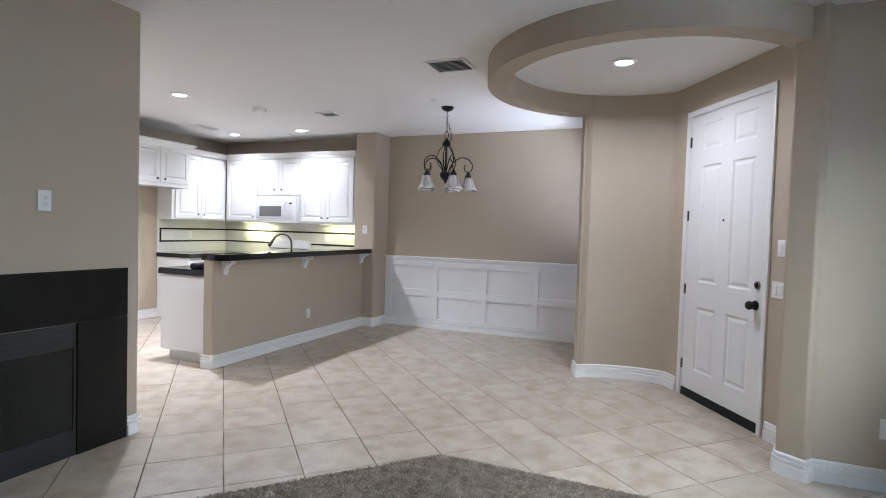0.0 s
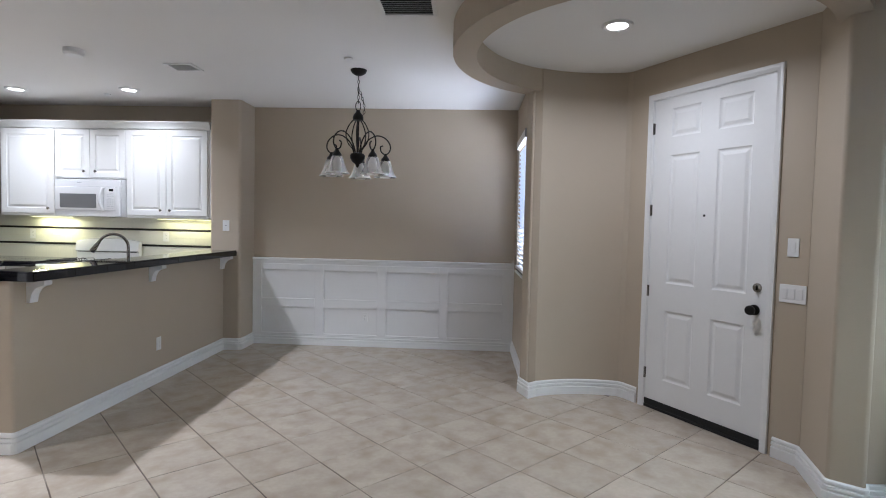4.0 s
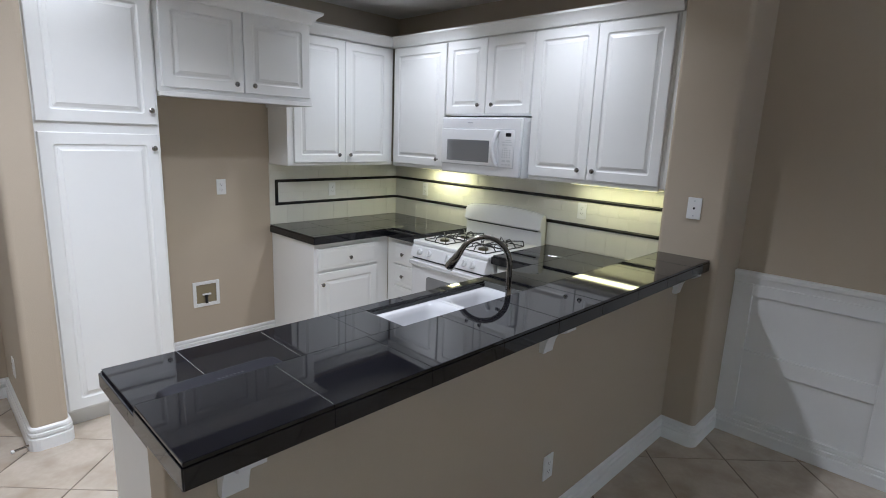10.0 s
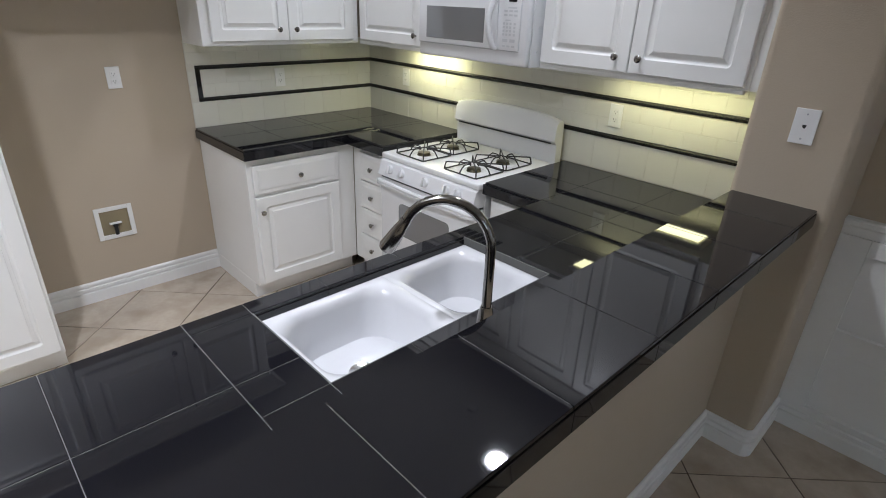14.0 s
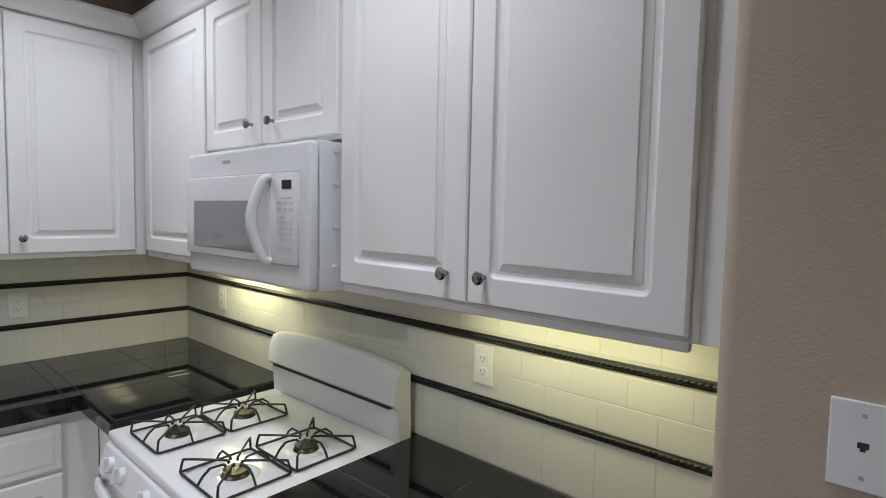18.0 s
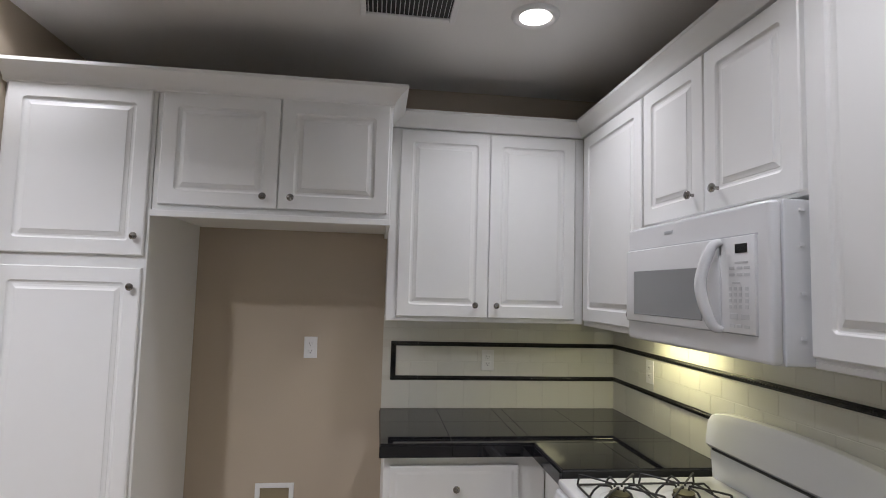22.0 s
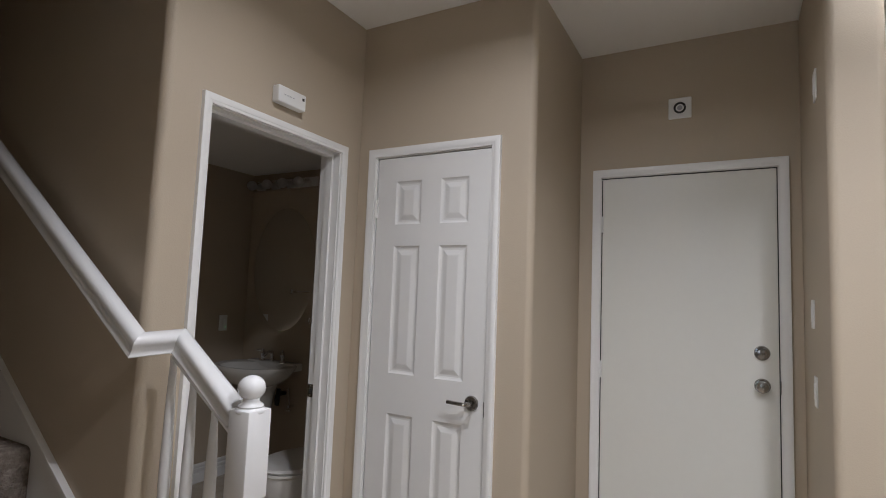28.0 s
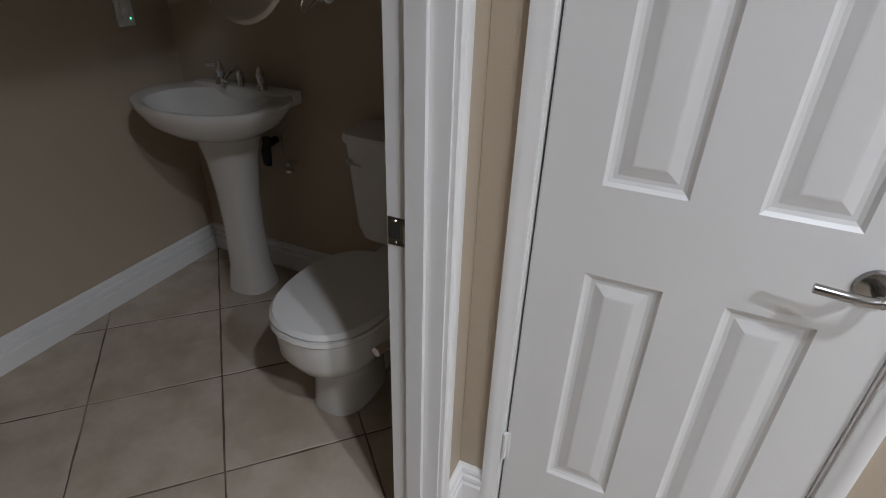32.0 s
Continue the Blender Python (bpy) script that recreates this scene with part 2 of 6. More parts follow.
def box(x0, x1, y0, y1, z0, z1, bevel=0.0, seg=2, bm=None):
    b = bmesh.new()
    bmesh.ops.create_cube(b, size=1)
    bmesh.ops.scale(b, vec=(x1 - x0, y1 - y0, z1 - z0), verts=b.verts)
    bmesh.ops.translate(b, vec=((x0 + x1) / 2, (y0 + y1) / 2, (z0 + z1) / 2), verts=b.verts)
    if bevel:
        bmesh.ops.bevel(b, geom=b.edges, offset=bevel, segments=seg, profile=0.5, affect="EDGES")
    return joined([bm, b]) if bm else b


def joined(bms):
    """Several bmeshes as one; the first is kept."""
    base = bms[0]
    for b in bms[1:]:
        me = bpy.data.meshes.new("joining")
        b.to_mesh(me)
        b.free()
        base.from_mesh(me)
        bpy.data.meshes.remove(me)
    return base


def moved(bm, m):
    bmesh.ops.transform(bm, matrix=m, verts=bm.verts)
    return bm


def prism(pts, z0, z1, bevel=0.0):
    """An upright solid on a plan outline."""
    b = bmesh.new()
    if sum(p[0] * q[1] - q[0] * p[1] for p, q in zip(pts, pts[1:] + pts[:1])) < 0:
        pts = pts[::-1]
    low = [b.verts.new((x, y, z0)) for x, y in pts]
    high = [b.verts.new((x, y, z1)) for x, y in pts]
    b.faces.new(low[::-1])
    b.faces.new(high)
    for i in range(len(pts)):
        j = (i + 1) % len(pts)
        b.faces.new((low[i], low[j], high[j], high[i]))
    if bevel:
        bmesh.ops.bevel(b, geom=b.edges, offset=bevel, segments=2, profile=0.5, affect="EDGES")
    return b


def rounded(pts, radii, n=14):
    """A plan outline with its corners rounded by the radii."""
    out = []
    for i, p in enumerate(pts):
        r = radii[i] if isinstance(radii, (list, tuple)) else radii
        p, a, c = Vector(p), Vector(pts[i - 1]), Vector(pts[(i + 1) % len(pts)])
        if r <= 0:
            out.append(tuple(p))
            continue
        u, v = (a - p).normalized(), (c - p).normalized()
        half = u.angle(v) / 2
        d = r / math.tan(half)
        mid = p + (u + v).normalized() * (r / math.sin(half))
        s, e = p + u * d - mid, p + v * d - mid
        for k in range(n + 1):
            w = s.lerp(e, k / n).normalized() * r if s.angle(e) < 3.1 else s
            out.append(tuple(mid + w))
    return out


def arc(cx, cy, r, a0, a1, n=16):
    return [(cx + r * math.cos(radians(a0 + (a1 - a0) * k / n)), cy + r * math.sin(radians(a0 + (a1 - a0) * k / n))) for k in range(n + 1)]


def lathe(profile, n=24, at=(0, 0, 0), cap=True):
    """A turned solid: (radius, height) from bottom to top."""
    b = bmesh.new()
    rings = [[b.verts.new((r * math.cos(2 * math.pi * k / n), r * math.sin(2 * math.pi * k / n), z)) for k in range(n)] for r, z in profile]
    for lo, hi in zip(rings, rings[1:]):
        for k in range(n):
            b.faces.new((lo[k], lo[(k + 1) % n], hi[(k + 1) % n], hi[k]))
    if cap:
        b.faces.new(rings[0][::-1])
        b.faces.new(rings[-1])
    bmesh.ops.translate(b, vec=at, verts=b.verts)
    return b


def tube(pts, r, n=8, closed=False, cap=True):
    """A round bar along points; r is a number or one for each point."""
    pts = [Vector(p) for p in pts]
    b = bmesh.new()
    rings, side = [], None
    for i, p in enumerate(pts):
        a = pts[i - 1] if i or closed else p
        c = pts[(i + 1) % len(pts)] if i < len(pts) - 1 or closed else p
        d = (c - a).normalized()
        if side is None:
            side = d.orthogonal().normalized()
        side = (side - d * side.dot(d)).normalized()
        up = d.cross(side)
        rr = r[i] if isinstance(r, (list, tuple)) else r
        rings.append([b.verts.new(p + rr * (math.cos(2 * math.pi * k / n) * side + math.sin(2 * math.pi * k / n) * up)) for k in range(n)])
    pairs = list(zip(rings, rings[1:])) + ([(rings[-1], rings[0])] if closed else [])
    for lo, hi in pairs:
        for k in range(n):
            b.faces.new((lo[k], lo[(k + 1) % n], hi[(k + 1) % n], hi[k]))
    if cap and not closed:
        b.faces.new(rings[0][::-1])
        b.faces.new(rings[-1])
    bmesh.ops.recalc_face_normals(b, faces=b.faces)
    return b


def curve(points, n=8):
    """A smooth run of points through those given."""
    p = [Vector(points[0])] + [Vector(q) for q in points] + [Vector(points[-1])]
    out = []
    for i in range(1, len(p) - 2):
        for k in range(n):
            t = k / n
            a, b_, c, d = p[i - 1], p[i], p[i + 1], p[i + 2]
            out.append(0.5 * (2 * b_ + (c - a) * t + (2 * a - 5 * b_ + 4 * c - d) * t * t + (3 * b_ - a - 3 * c + d) * t ** 3))
    return out + [p[-2]]


def sweep(path, profile, closed=False):
    """A moulding: a profile of (offset to the left of the path, height) carried along a plan path with mitred corners."""
    b = bmesh.new()
    pts = [Vector(p) for p in path]
    n = len(pts)
    rows = []
    for i, p in enumerate(pts):
        d0 = (p - pts[i - 1]).normalized() if i or closed else None
        d1 = (pts[(i + 1) % n] - p).normalized() if i < n - 1 or closed else None
        d0, d1 = d0 or d1, d1 or d0
        n0, n1 = Vector((-d0.y, d0.x)), Vector((-d1.y, d1.x))
        mid = (n0 + n1).normalized()
        mid = mid / max(0.3, mid.dot(n0))
        rows.append([b.verts.new((p.x + mid.x * o, p.y + mid.y * o, z)) for o, z in profile])
    m = len(profile)
    for lo, hi in list(zip(rows, rows[1:])) + ([(rows[-1], rows[0])] if closed else []):
        for k in range(m):
            b.faces.new((lo[k], lo[(k + 1) % m], hi[(k + 1) % m], hi[k]))
    if not closed:
        b.faces.new(rows[0])
        b.faces.new(rows[-1][::-1])
    bmesh.ops.recalc_face_normals(b, faces=b.faces)
    return b


def facing(origin, along):
    """From local (x along the wall to the viewer's right, y up, z out of the wall) to the world."""
    a = Vector((*along, 0)).normalized()
    m = Matrix((a, UP, a.cross(UP))).transposed().to_4x4()
    m.translation = Vector(origin)
    return m


def panelled(w, h, panels, steps, thick, back=True, rc=0.0):
    """A leaf w by h, local x, y, front at z = 0, with moulded panels; steps: (inset, depth) from each panel's rim inwards; rc rounds the rim's corners."""
    b = bmesh.new()
    xs = sorted({0, w, *[v for p in panels for v in (p[0], p[2])]})
    ys = sorted({0, h, *[v for p in panels for v in (p[1], p[3])]})
    for x0, x1 in zip(xs, xs[1:]):
        for y0, y1 in zip(ys, ys[1:]):
            cx, cy = (x0 + x1) / 2, (y0 + y1) / 2
            if not any(p[0] < cx < p[2] and p[1] < cy < p[3] for p in panels):
                b.faces.new([b.verts.new(v) for v in ((x0, y0, 0), (x1, y0, 0), (x1, y1, 0), (x0, y1, 0))])
    for x0, y0, x1, y1 in panels:
        old = None
        for i, z in [(0, 0)] + steps:
            square = [(x0 + i, y0 + i), (x1 - i, y0 + i), (x1 - i, y1 - i), (x0 + i, y1 - i)]
            ring, r = [], max(rc - i * 0.62, 0.001) if rc else 0.0
            for k, (px, py) in enumerate(square):
                cx, cy = px + (r if k in (0, 3) else -r), py + (r if k < 2 else -r)
                arc = [b.verts.new((cx + r * math.cos(math.pi * (1 + k / 2 + q / 10)), cy + r * math.sin(math.pi * (1 + k / 2 + q / 10)), z)) for q in range(6)] if rc else [b.verts.new((px, py, z))]
                if rc and not i:
                    b.faces.new([b.verts.new((px, py, z))] + arc[::-1])
                ring += arc
            if old:
                for k in range(len(ring)):
                    b.faces.new((old[k], old[(k + 1) % len(ring)], ring[(k + 1) % len(ring)], ring[k]))
            old = ring
        b.faces.new(old)
    r = min(0.004, thick * 0.3)
    rim = [[b.verts.new(v) for v in ((i, i, z), (w - i, i, z), (w - i, h - i, z), (i, h - i, z))] for i, z in ((0, 0), (-r * 0.3, -r * 0.3), (-r, -r), (-r, -thick))]
    for lo, hi in zip(rim, rim[1:]):
        for k in range(4):
            b.faces.new((lo[k], hi[k], hi[(k + 1) % 4], lo[(k + 1) % 4]))
    if back:
        b.faces.new(rim[-1][::-1])
    bmesh.ops.remove_doubles(b, verts=b.verts, dist=0.0002)
    return b

# ---- the setting ----
BATHX, BATHY = -6.97, 0.565
BACK, FRIDGE, GARAGE, CLOSET, HALL, STAIR, DINING = 7.30, -6.94, -7.012, -6.21, 2.21, -5.13, -0.745
EX, EY, RI, RO, RING = -0.19, 4.758, 1.043, 1.214, 2.58
DOOR_A, DOOR_D = Vector((0.18, 5.57)), Vector((0.4994, -0.8664))


def door_wall(u, out=0.0):
    """A plan point on the front door's wall, u along it, out into the room."""
    p = DOOR_A + DOOR_D * u + Vector((DOOR_D.y, -DOOR_D.x)) * out
    return (p.x, p.y)


solid("floor_slab", box(-7.2, 1.78, -4.35, 7.45, -0.15, -0.0024), M_GROUT, "brown grout bed under the beige floor tiles", "floor", "structure")
ceil_bm = joined([box(-7.3, 2.0, 1.88, 7.6, CEIL, 2.95), box(-4.1, 2.0, -4.3, 1.88, CEIL, 2.95), box(-7.1, -5.2, 0.50, 2.10, 2.265, 2.5)])
solid("ceiling", ceil_bm, M_CEIL, "flat white painted ceiling", "ceiling", "structure")


def wall(name, bms, label="beige painted wall with a fine orange-peel texture"):
    return solid(name, joined(bms), M_WALL, label, "wall", "structure")


def walled(x0, x1, y0, y1, openings, along, z1=CEIL, z0=0.0):
    """One solid straight wall with openings (a0, a1, z0, z1) measured along x or y cut through it."""
    lo, hi = (x0, x1) if along == "x" else (y0, y1)
    cuts = sorted({lo, hi, *[v for o in openings for v in o[:2]]})
    levels = sorted({z0, z1, *[v for o in openings for v in o[2:]]})
    solid_cells = {(i, k) for i in range(len(cuts) - 1) for k in range(len(levels) - 1)
                   if not any(a <= cuts[i] < b and c <= levels[k] < d for a, b, c, d in openings)}
    b = bmesh.new()
    seen = {}

    def corner(i, k, side):
        if (i, k, side) not in seen:
            seen[i, k, side] = b.verts.new((cuts[i], (y0, y1)[side], levels[k]) if along == "x" else ((x0, x1)[side], cuts[i], levels[k]))
        return seen[i, k, side]

    for i, k in solid_cells:
        ring = [(i, k), (i + 1, k), (i + 1, k + 1), (i, k + 1)]
        for side in (0, 1):
            b.faces.new([corner(*c, side) for c in ring])
        for c, d, beside in zip(ring, ring[1:] + ring[:1], ((i, k - 1), (i + 1, k), (i, k + 1), (i - 1, k))):
            if beside not in solid_cells:
                b.faces.new((corner(*c, 0), corner(*d, 0), corner(*d, 1), corner(*c, 1)))
    bmesh.ops.recalc_face_normals(b, faces=b.faces)
    return [b]


wall("wall_back", walled(-7.1, DINING + 0.15, BACK, BACK + 0.15, [], "x"))
wall("wall_fridge", [box(-7.1, FRIDGE, 4.351, BACK, 0, CEIL)])
wall("wall_pantry_stub", [prism(rounded([(-7.15, 4.185), (-6.19, 4.185), (-6.19, 4.35), (-7.15, 4.35)], [0, 0.03, 0.03, 0]), 0, CEIL)])
wall("wall_garage", walled(GARAGE - 0.14, GARAGE, 3.0, 4.184, [(3.249, 4.108, 0, 2.073)], "y"))
wall("wall_closet", [prism(rounded([(-7.02, 3.147), (-6.90, 2.6), (-6.33, 2.6), (-6.33, 2.974), (CLOSET, 2.974), (CLOSET, 3.158)], [0, 0, 0, 0, 0, 0.03]), 0, CEIL),
                     box(-6.33, CLOSET, 2.310, 2.974, 2.073, CEIL), box(-6.33, CLOSET, HALL + 0.001, 2.310, 0, CEIL), box(-6.9, -6.8, HALL, 2.6, 0, CEIL)])
wall("wall_bath_front", walled(-7.1, -5.26, HALL - 0.12, HALL, [(-6.073, -5.302, 0, 2.073)], "x"))
wall("wall_stair", [prism(rounded([(-5.26, HALL), (-5.26, 0.13), (STAIR, 0.13), (STAIR, HALL)], [0, 0, 0.03, 0.03]), 0, 5.2)])
wall("wall_bath_side", [box(-7.1, -5.261, 0.45, BATHY, 0, 5.2)])
wall("wall_bath_back", [box(-7.15, BATHX, BATHY, HALL - 0.12, 0, CEIL)])
wall("wall_landing", [box(-7.1, -3.9, -0.95, -0.78, 0, 5.2), box(-7.2, -7.1, -0.95, 0.6, 0, 5.2)])
wall("wall_stairwell_header", [box(STAIR, -4.1, 1.88, 2.0, CEIL + 0.01, 5.2)])
solid("ceiling_stairwell", box(-7.2, -3.9, -0.95, 2.0, 5.2, 5.35), M_CEIL, "white painted stairwell ceiling", "ceiling", "structure")
wall("wall_fireplace", [prism(rounded([(-4.1, -4.2), (-3.2, -4.2), (-3.2, 2.79), (-4.1, 2.79)], [0, 0, 0.03, 0.03]), 0, CEIL), box(-4.1, -3.98, -0.78, 2.0, CEIL, 5.2)])
wall("wall_bar", [prism(rounded([(-4.12, 4.178), (-3.99, 4.178), (-3.99, 6.93), (-4.12, 6.93)], [0.02, 0.02, 0, 0]), 0, 1.05)], "beige painted half wall under the breakfast bar")
wall("wall_column", [prism(rounded([(-4.142, BACK), (-4.142, 6.920), (-3.80, 6.920), (-3.80, BACK)], [0, 0.025, 0.03, 0]), 0, CEIL)], "beige painted column beside the bar")
wall("wall_dining", walled(DINING, DINING + 0.15, 5.80, BACK, [(6.15, 7.0, 0.955, 2.33)], "y"))
niche = arc(EX, EY, RI, 120, 77, 40)
NICHE_END = [(DINING, 5.845), (-0.790, 5.822), (-0.797, 5.792), (-0.735, 5.626)]
wall("wall_niche", [prism(rounded(NICHE_END, [0, 0, 0.014, 0.012]) + niche[2:] + [door_wall(-0.2), door_wall(-0.2, -0.14), (0.1, 5.98), (-0.5, 6.0), (DINING + 0.15, 5.845)], 0, CEIL)],
     "beige painted wall curving into the entry")
door_u = [(-0.2, 0.018), (1.017, 1.25)]
wall("wall_front", [prism([door_wall(a), door_wall(b), door_wall(b, -0.14), door_wall(a, -0.14)], 0, CEIL) for a, b in door_u]
     + [prism([door_wall(0.018), door_wall(1.017), door_wall(1.017, -0.14), door_wall(0.018, -0.14)], 2.487, CEIL)])
wall("wall_entry_stub", [prism(rounded([(0.805, 4.485), (0.683, 4.055), (0.818, 3.952), (0.862, 4.012), (1.60, 4.012), (1.62, 4.3), (1.0, 4.6)], [0, 0.03, 0.02, 0, 0, 0, 0]), 0, CEIL)])
wall("wall_living_side", walled(1.585, 1.78, -4.2, 4.3, [(0.9, 2.93, 0.925, 2.45)], "y"))
wall("wall_living_back", [box(-4.1, 1.78, -4.35, -4.2, 0, CEIL)])
ring_bm = prism(arc(EX, EY, RO, 118, 328, 48) + arc(EX, EY, RI + 0.012, 328, 118, 48), RING, CEIL)
sharp = [e for e in ring_bm.edges if abs(e.verts[0].co.z - RING) < 1e-4 and abs(e.verts[1].co.z - RING) < 1e-4]
bmesh.ops.bevel(ring_bm, geom=sharp, offset=0.018, segments=3, profile=0.5, affect="EDGES")
solid("entry_soffit", ring_bm, M_WALL, "curved beige dropped soffit round the entry ceiling", "soffit", "structure")

BASE = [(0, 0), (0.021, 0), (0.021, 0.064), (0.018, 0.068), (0.010, 0.070), (0.010, 0.078), (0.019, 0.081), (0.018, 0.095), (0.008, 0.099), (0.008, 0.107), (0.015, 0.110), (0.013, 0.121), (0.005, 0.128), (0, 0.128)]


def baseboard(path, name="baseboard"):
    return solid(name, sweep(path, BASE), M_TRIM, "white grooved wooden baseboard along the beige wall", "baseboard", "structure")


def bull(cx, cy, r, a0, a1):
    return arc(cx, cy, r, a0, a1, 4)


baseboard([(-3.99, 6.918), (-3.99, 4.198)] + bull(-4.01, 4.198, 0.02, 0, -90)[1:] + [(-4.12, 4.178)])
baseboard([(-3.80, 7.288), (-3.80, 6.950)] + bull(-3.83, 6.950, 0.03, 0, -90)[1:] + [(-3.99, 6.920)])
baseboard([(DINING, 7.282), (-3.80, 7.282)])
baseboard([door_wall(-0.045), door_wall(-0.2)] + niche[::-1][:-2] + NICHE_END[:0:-1] + [(DINING, 5.845), (DINING, 7.288)])
baseboard([(1.585, 4.012), (0.862, 4.012), (0.824, 3.960), (0.812, 3.957), (0.693, 4.048), (0.686, 4.062), (0.80, 4.485), door_wall(1.085)])
baseboard([(1.585, -4.2), (1.585, 4.012)])
baseboard([(-3.98, 2.79), (-3.23, 2.79)] + bull(-3.23, 2.76, 0.03, 90, 0)[1:] + [(-3.2, 2.70)])
baseboard([(FRIDGE, 5.97), (FRIDGE, 4.955)])
baseboard([(-6.30, 4.35), (-6.22, 4.35)] + bull(-6.22, 4.32, 0.03, 90, 0)[1:] + bull(-6.22, 4.215, 0.03, 0, -90) + [(GARAGE, 4.185), (GARAGE, 4.136)])
baseboard([(GARAGE, 3.221), (GARAGE, 3.147), (-6.24, 3.158)] + bull(-6.24, 3.128, 0.03, 90, 0)[1:] + [(CLOSET, 3.002)])
baseboard([(CLOSET, 2.282), (CLOSET, HALL), (-6.101, HALL)])
baseboard([(BATHX, 2.07), (BATHX, BATHY), (-5.27, BATHY)])

# floor coverings
carpet = prism([(-1.215, 3.32), (1.585, 3.30), (1.585, -4.2), (-3.19, -4.2), (-3.19, 1.06)], -0.004, 0.012)
solid("carpet", carpet, M_CARPET, "brown frieze carpet of the living room", "carpet", "structure")


# openings: casings, leaves, windows
CASING = [(0, 0), (0.0, 0.010), (0.005, 0.013), (0.014, 0.013), (0.018, 0.016), (0.038, 0.018), (0.046, 0.016), (0.048, 0.0)]


def casing(parent, m, w, h, label="", inset=0.0, k=1.0):
    """Moulding round an opening; inset lets it cover the jamb's edge."""
    b = sweep([(inset, 0), (inset, h - inset), (w - inset, h - inset), (w - inset, 0)], [(o * k, z) for o, z in CASING])
    return part("casing", moved(b, m), M_TRIM, parent, label, smooth=True)


def jamb(parent, m, w, h, depth, mat=M_TRIM, a=-0.075, c=-0.042):
    b = joined([box(0, 0.018, 0, h, -depth, 0.001), box(w - 0.018, w, 0, h, -depth, 0.001), box(0.018, w - 0.018, h - 0.018, h, -depth, 0.001)])
    part("jamb", moved(b, m), mat, parent)
    s = joined([box(0.018, 0.03, 0, h - 0.018, a, c), box(w - 0.03, w - 0.018, 0, h - 0.018, a, c), box(0.03, w - 0.03, h - 0.03, h - 0.018, a, c)])
    part("door_stop", moved(s, m), mat, parent)


MOULD = [(0.007, -0.006), (0.014, -0.009), (0.022, -0.009), (0.044, -0.002), (0.048, -0.0015)]


def leaf(parent, m, w, h, panels, mat, thick=0.038):
    return part("leaf", moved(panelled(w, h, panels, MOULD, thick), m), mat, parent)


def hinges(parent, m, x, zs, mat=M_TRIM):
    for z in zs:
        part("hinge", moved(joined([tube([(x, z - 0.045, 0.004), (x, z + 0.045, 0.004)], 0.006), box(x - 0.012, x + 0.012, z - 0.044, z + 0.044, -0.004, 0.001)]), m), mat, parent)


def rose(parent, m, x, z, r=0.033, mat=M_STEEL, name="rose", z0=0.0):
    b = lathe([(r, 0), (r, 0.004), (r * 0.9, 0.009), (r * 0.45, 0.011)], 24)
    return part(name, moved(b, m @ Matrix.Translation((x, z, z0))), mat, parent, smooth=True)


def knob_shape(r, depth):
    return [(r * 0.45, 0), (r * 0.42, depth * 0.3), (r * 0.6, depth * 0.42), (r * 0.95, depth * 0.58), (r, depth * 0.75), (r * 0.85, depth * 0.92), (r * 0.4, depth)]


# front door
fd = thing("door_1", (*door_wall(0.5), 0), "tall white six-panel front door, closed, with black knob", "door", kind="structure")
m = facing((*door_wall(0.018), 0), DOOR_D)
casing(fd, m, 0.999, 2.487, inset=0.012)
jamb(fd, m, 0.999, 2.487, 0.13)
fl = m @ Matrix.Translation((0.021, 0.074, -0.003))
rows = [(0.181, 0.736), (0.951, 1.951), (2.091, 2.311)]
leaf(fd, fl, 0.957, 2.392, [(x, a, x + 0.255, b) for x in (0.162, 0.562) for a, b in rows], M_TRIM)
part("threshold", moved(box(0.018, 0.981, 0.0, 0.024, -0.10, 0.006, 0.004), m), M_DARK, fd, "black metal threshold")
part("door_sweep", moved(box(0.020, 0.979, 0.024, 0.073, -0.042, 0.0035, 0.003), m), M_DARK, fd, "black rubber sweep")
hinges(fd, m, 0.014, (0.28, 0.95, 1.6, 2.25), M_STEEL)
part("knob", moved(lathe(knob_shape(0.033, 0.07), 20), fl @ Matrix.Translation((0.884, 0.851, 0.0))), M_BRONZE, fd, "black bronze knob", smooth=True)
rose(fd, fl, 0.884, 0.851, 0.036, M_BRONZE)
rose(fd, fl, 0.897, 1.001, 0.031, M_STEEL, "deadbolt")
part("thumb_turn", moved(box(-0.005, 0.005, -0.017, 0.017, 0.009, 0.026, 0.003), fl @ Matrix.Translation((0.897, 1.001, 0))), M_STEEL, fd)
part("peephole", moved(lathe([(0.009, 0), (0.009, 0.004), (0.005, 0.005)], 14), fl @ Matrix.Translation((0.478, 1.481, 0))), M_BRONZE, fd)

# door to the garage: plain flush leaf
gd = thing("door_2", (GARAGE, 3.66, 0), "plain flush cream door to the garage, closed", "door", kind="structure")
m = facing((GARAGE, 3.249, 0), (0, 1))
casing(gd, m, 0.859, 2.073, inset=0.015, k=0.92)
jamb(gd, m, 0.859, 2.073, 0.13)
part("leaf", moved(box(0.0225, 0.8365, 0.012, 2.050, -0.043, -0.004, 0.002), m), M_GARAGE, gd)
# black strips fill the gap round the leaf and stand in for its shade
part("weatherstrip", moved(joined([box(0.0185, 0.0222, 0.012, 2.044, -0.03, -0.003), box(0.8368, 0.8405, 0.012, 2.054, -0.03, -0.003), box(0.0185, 0.8405, 2.0502, 2.0545, -0.03, -0.003)]), m), M_DARK, gd, "black strip for the shade in the gap round the leaf")
part("threshold", moved(box(0.018, 0.841, 0.0, 0.012, -0.10, 0.002), m), M_DARK, gd, "black rubber sweep")
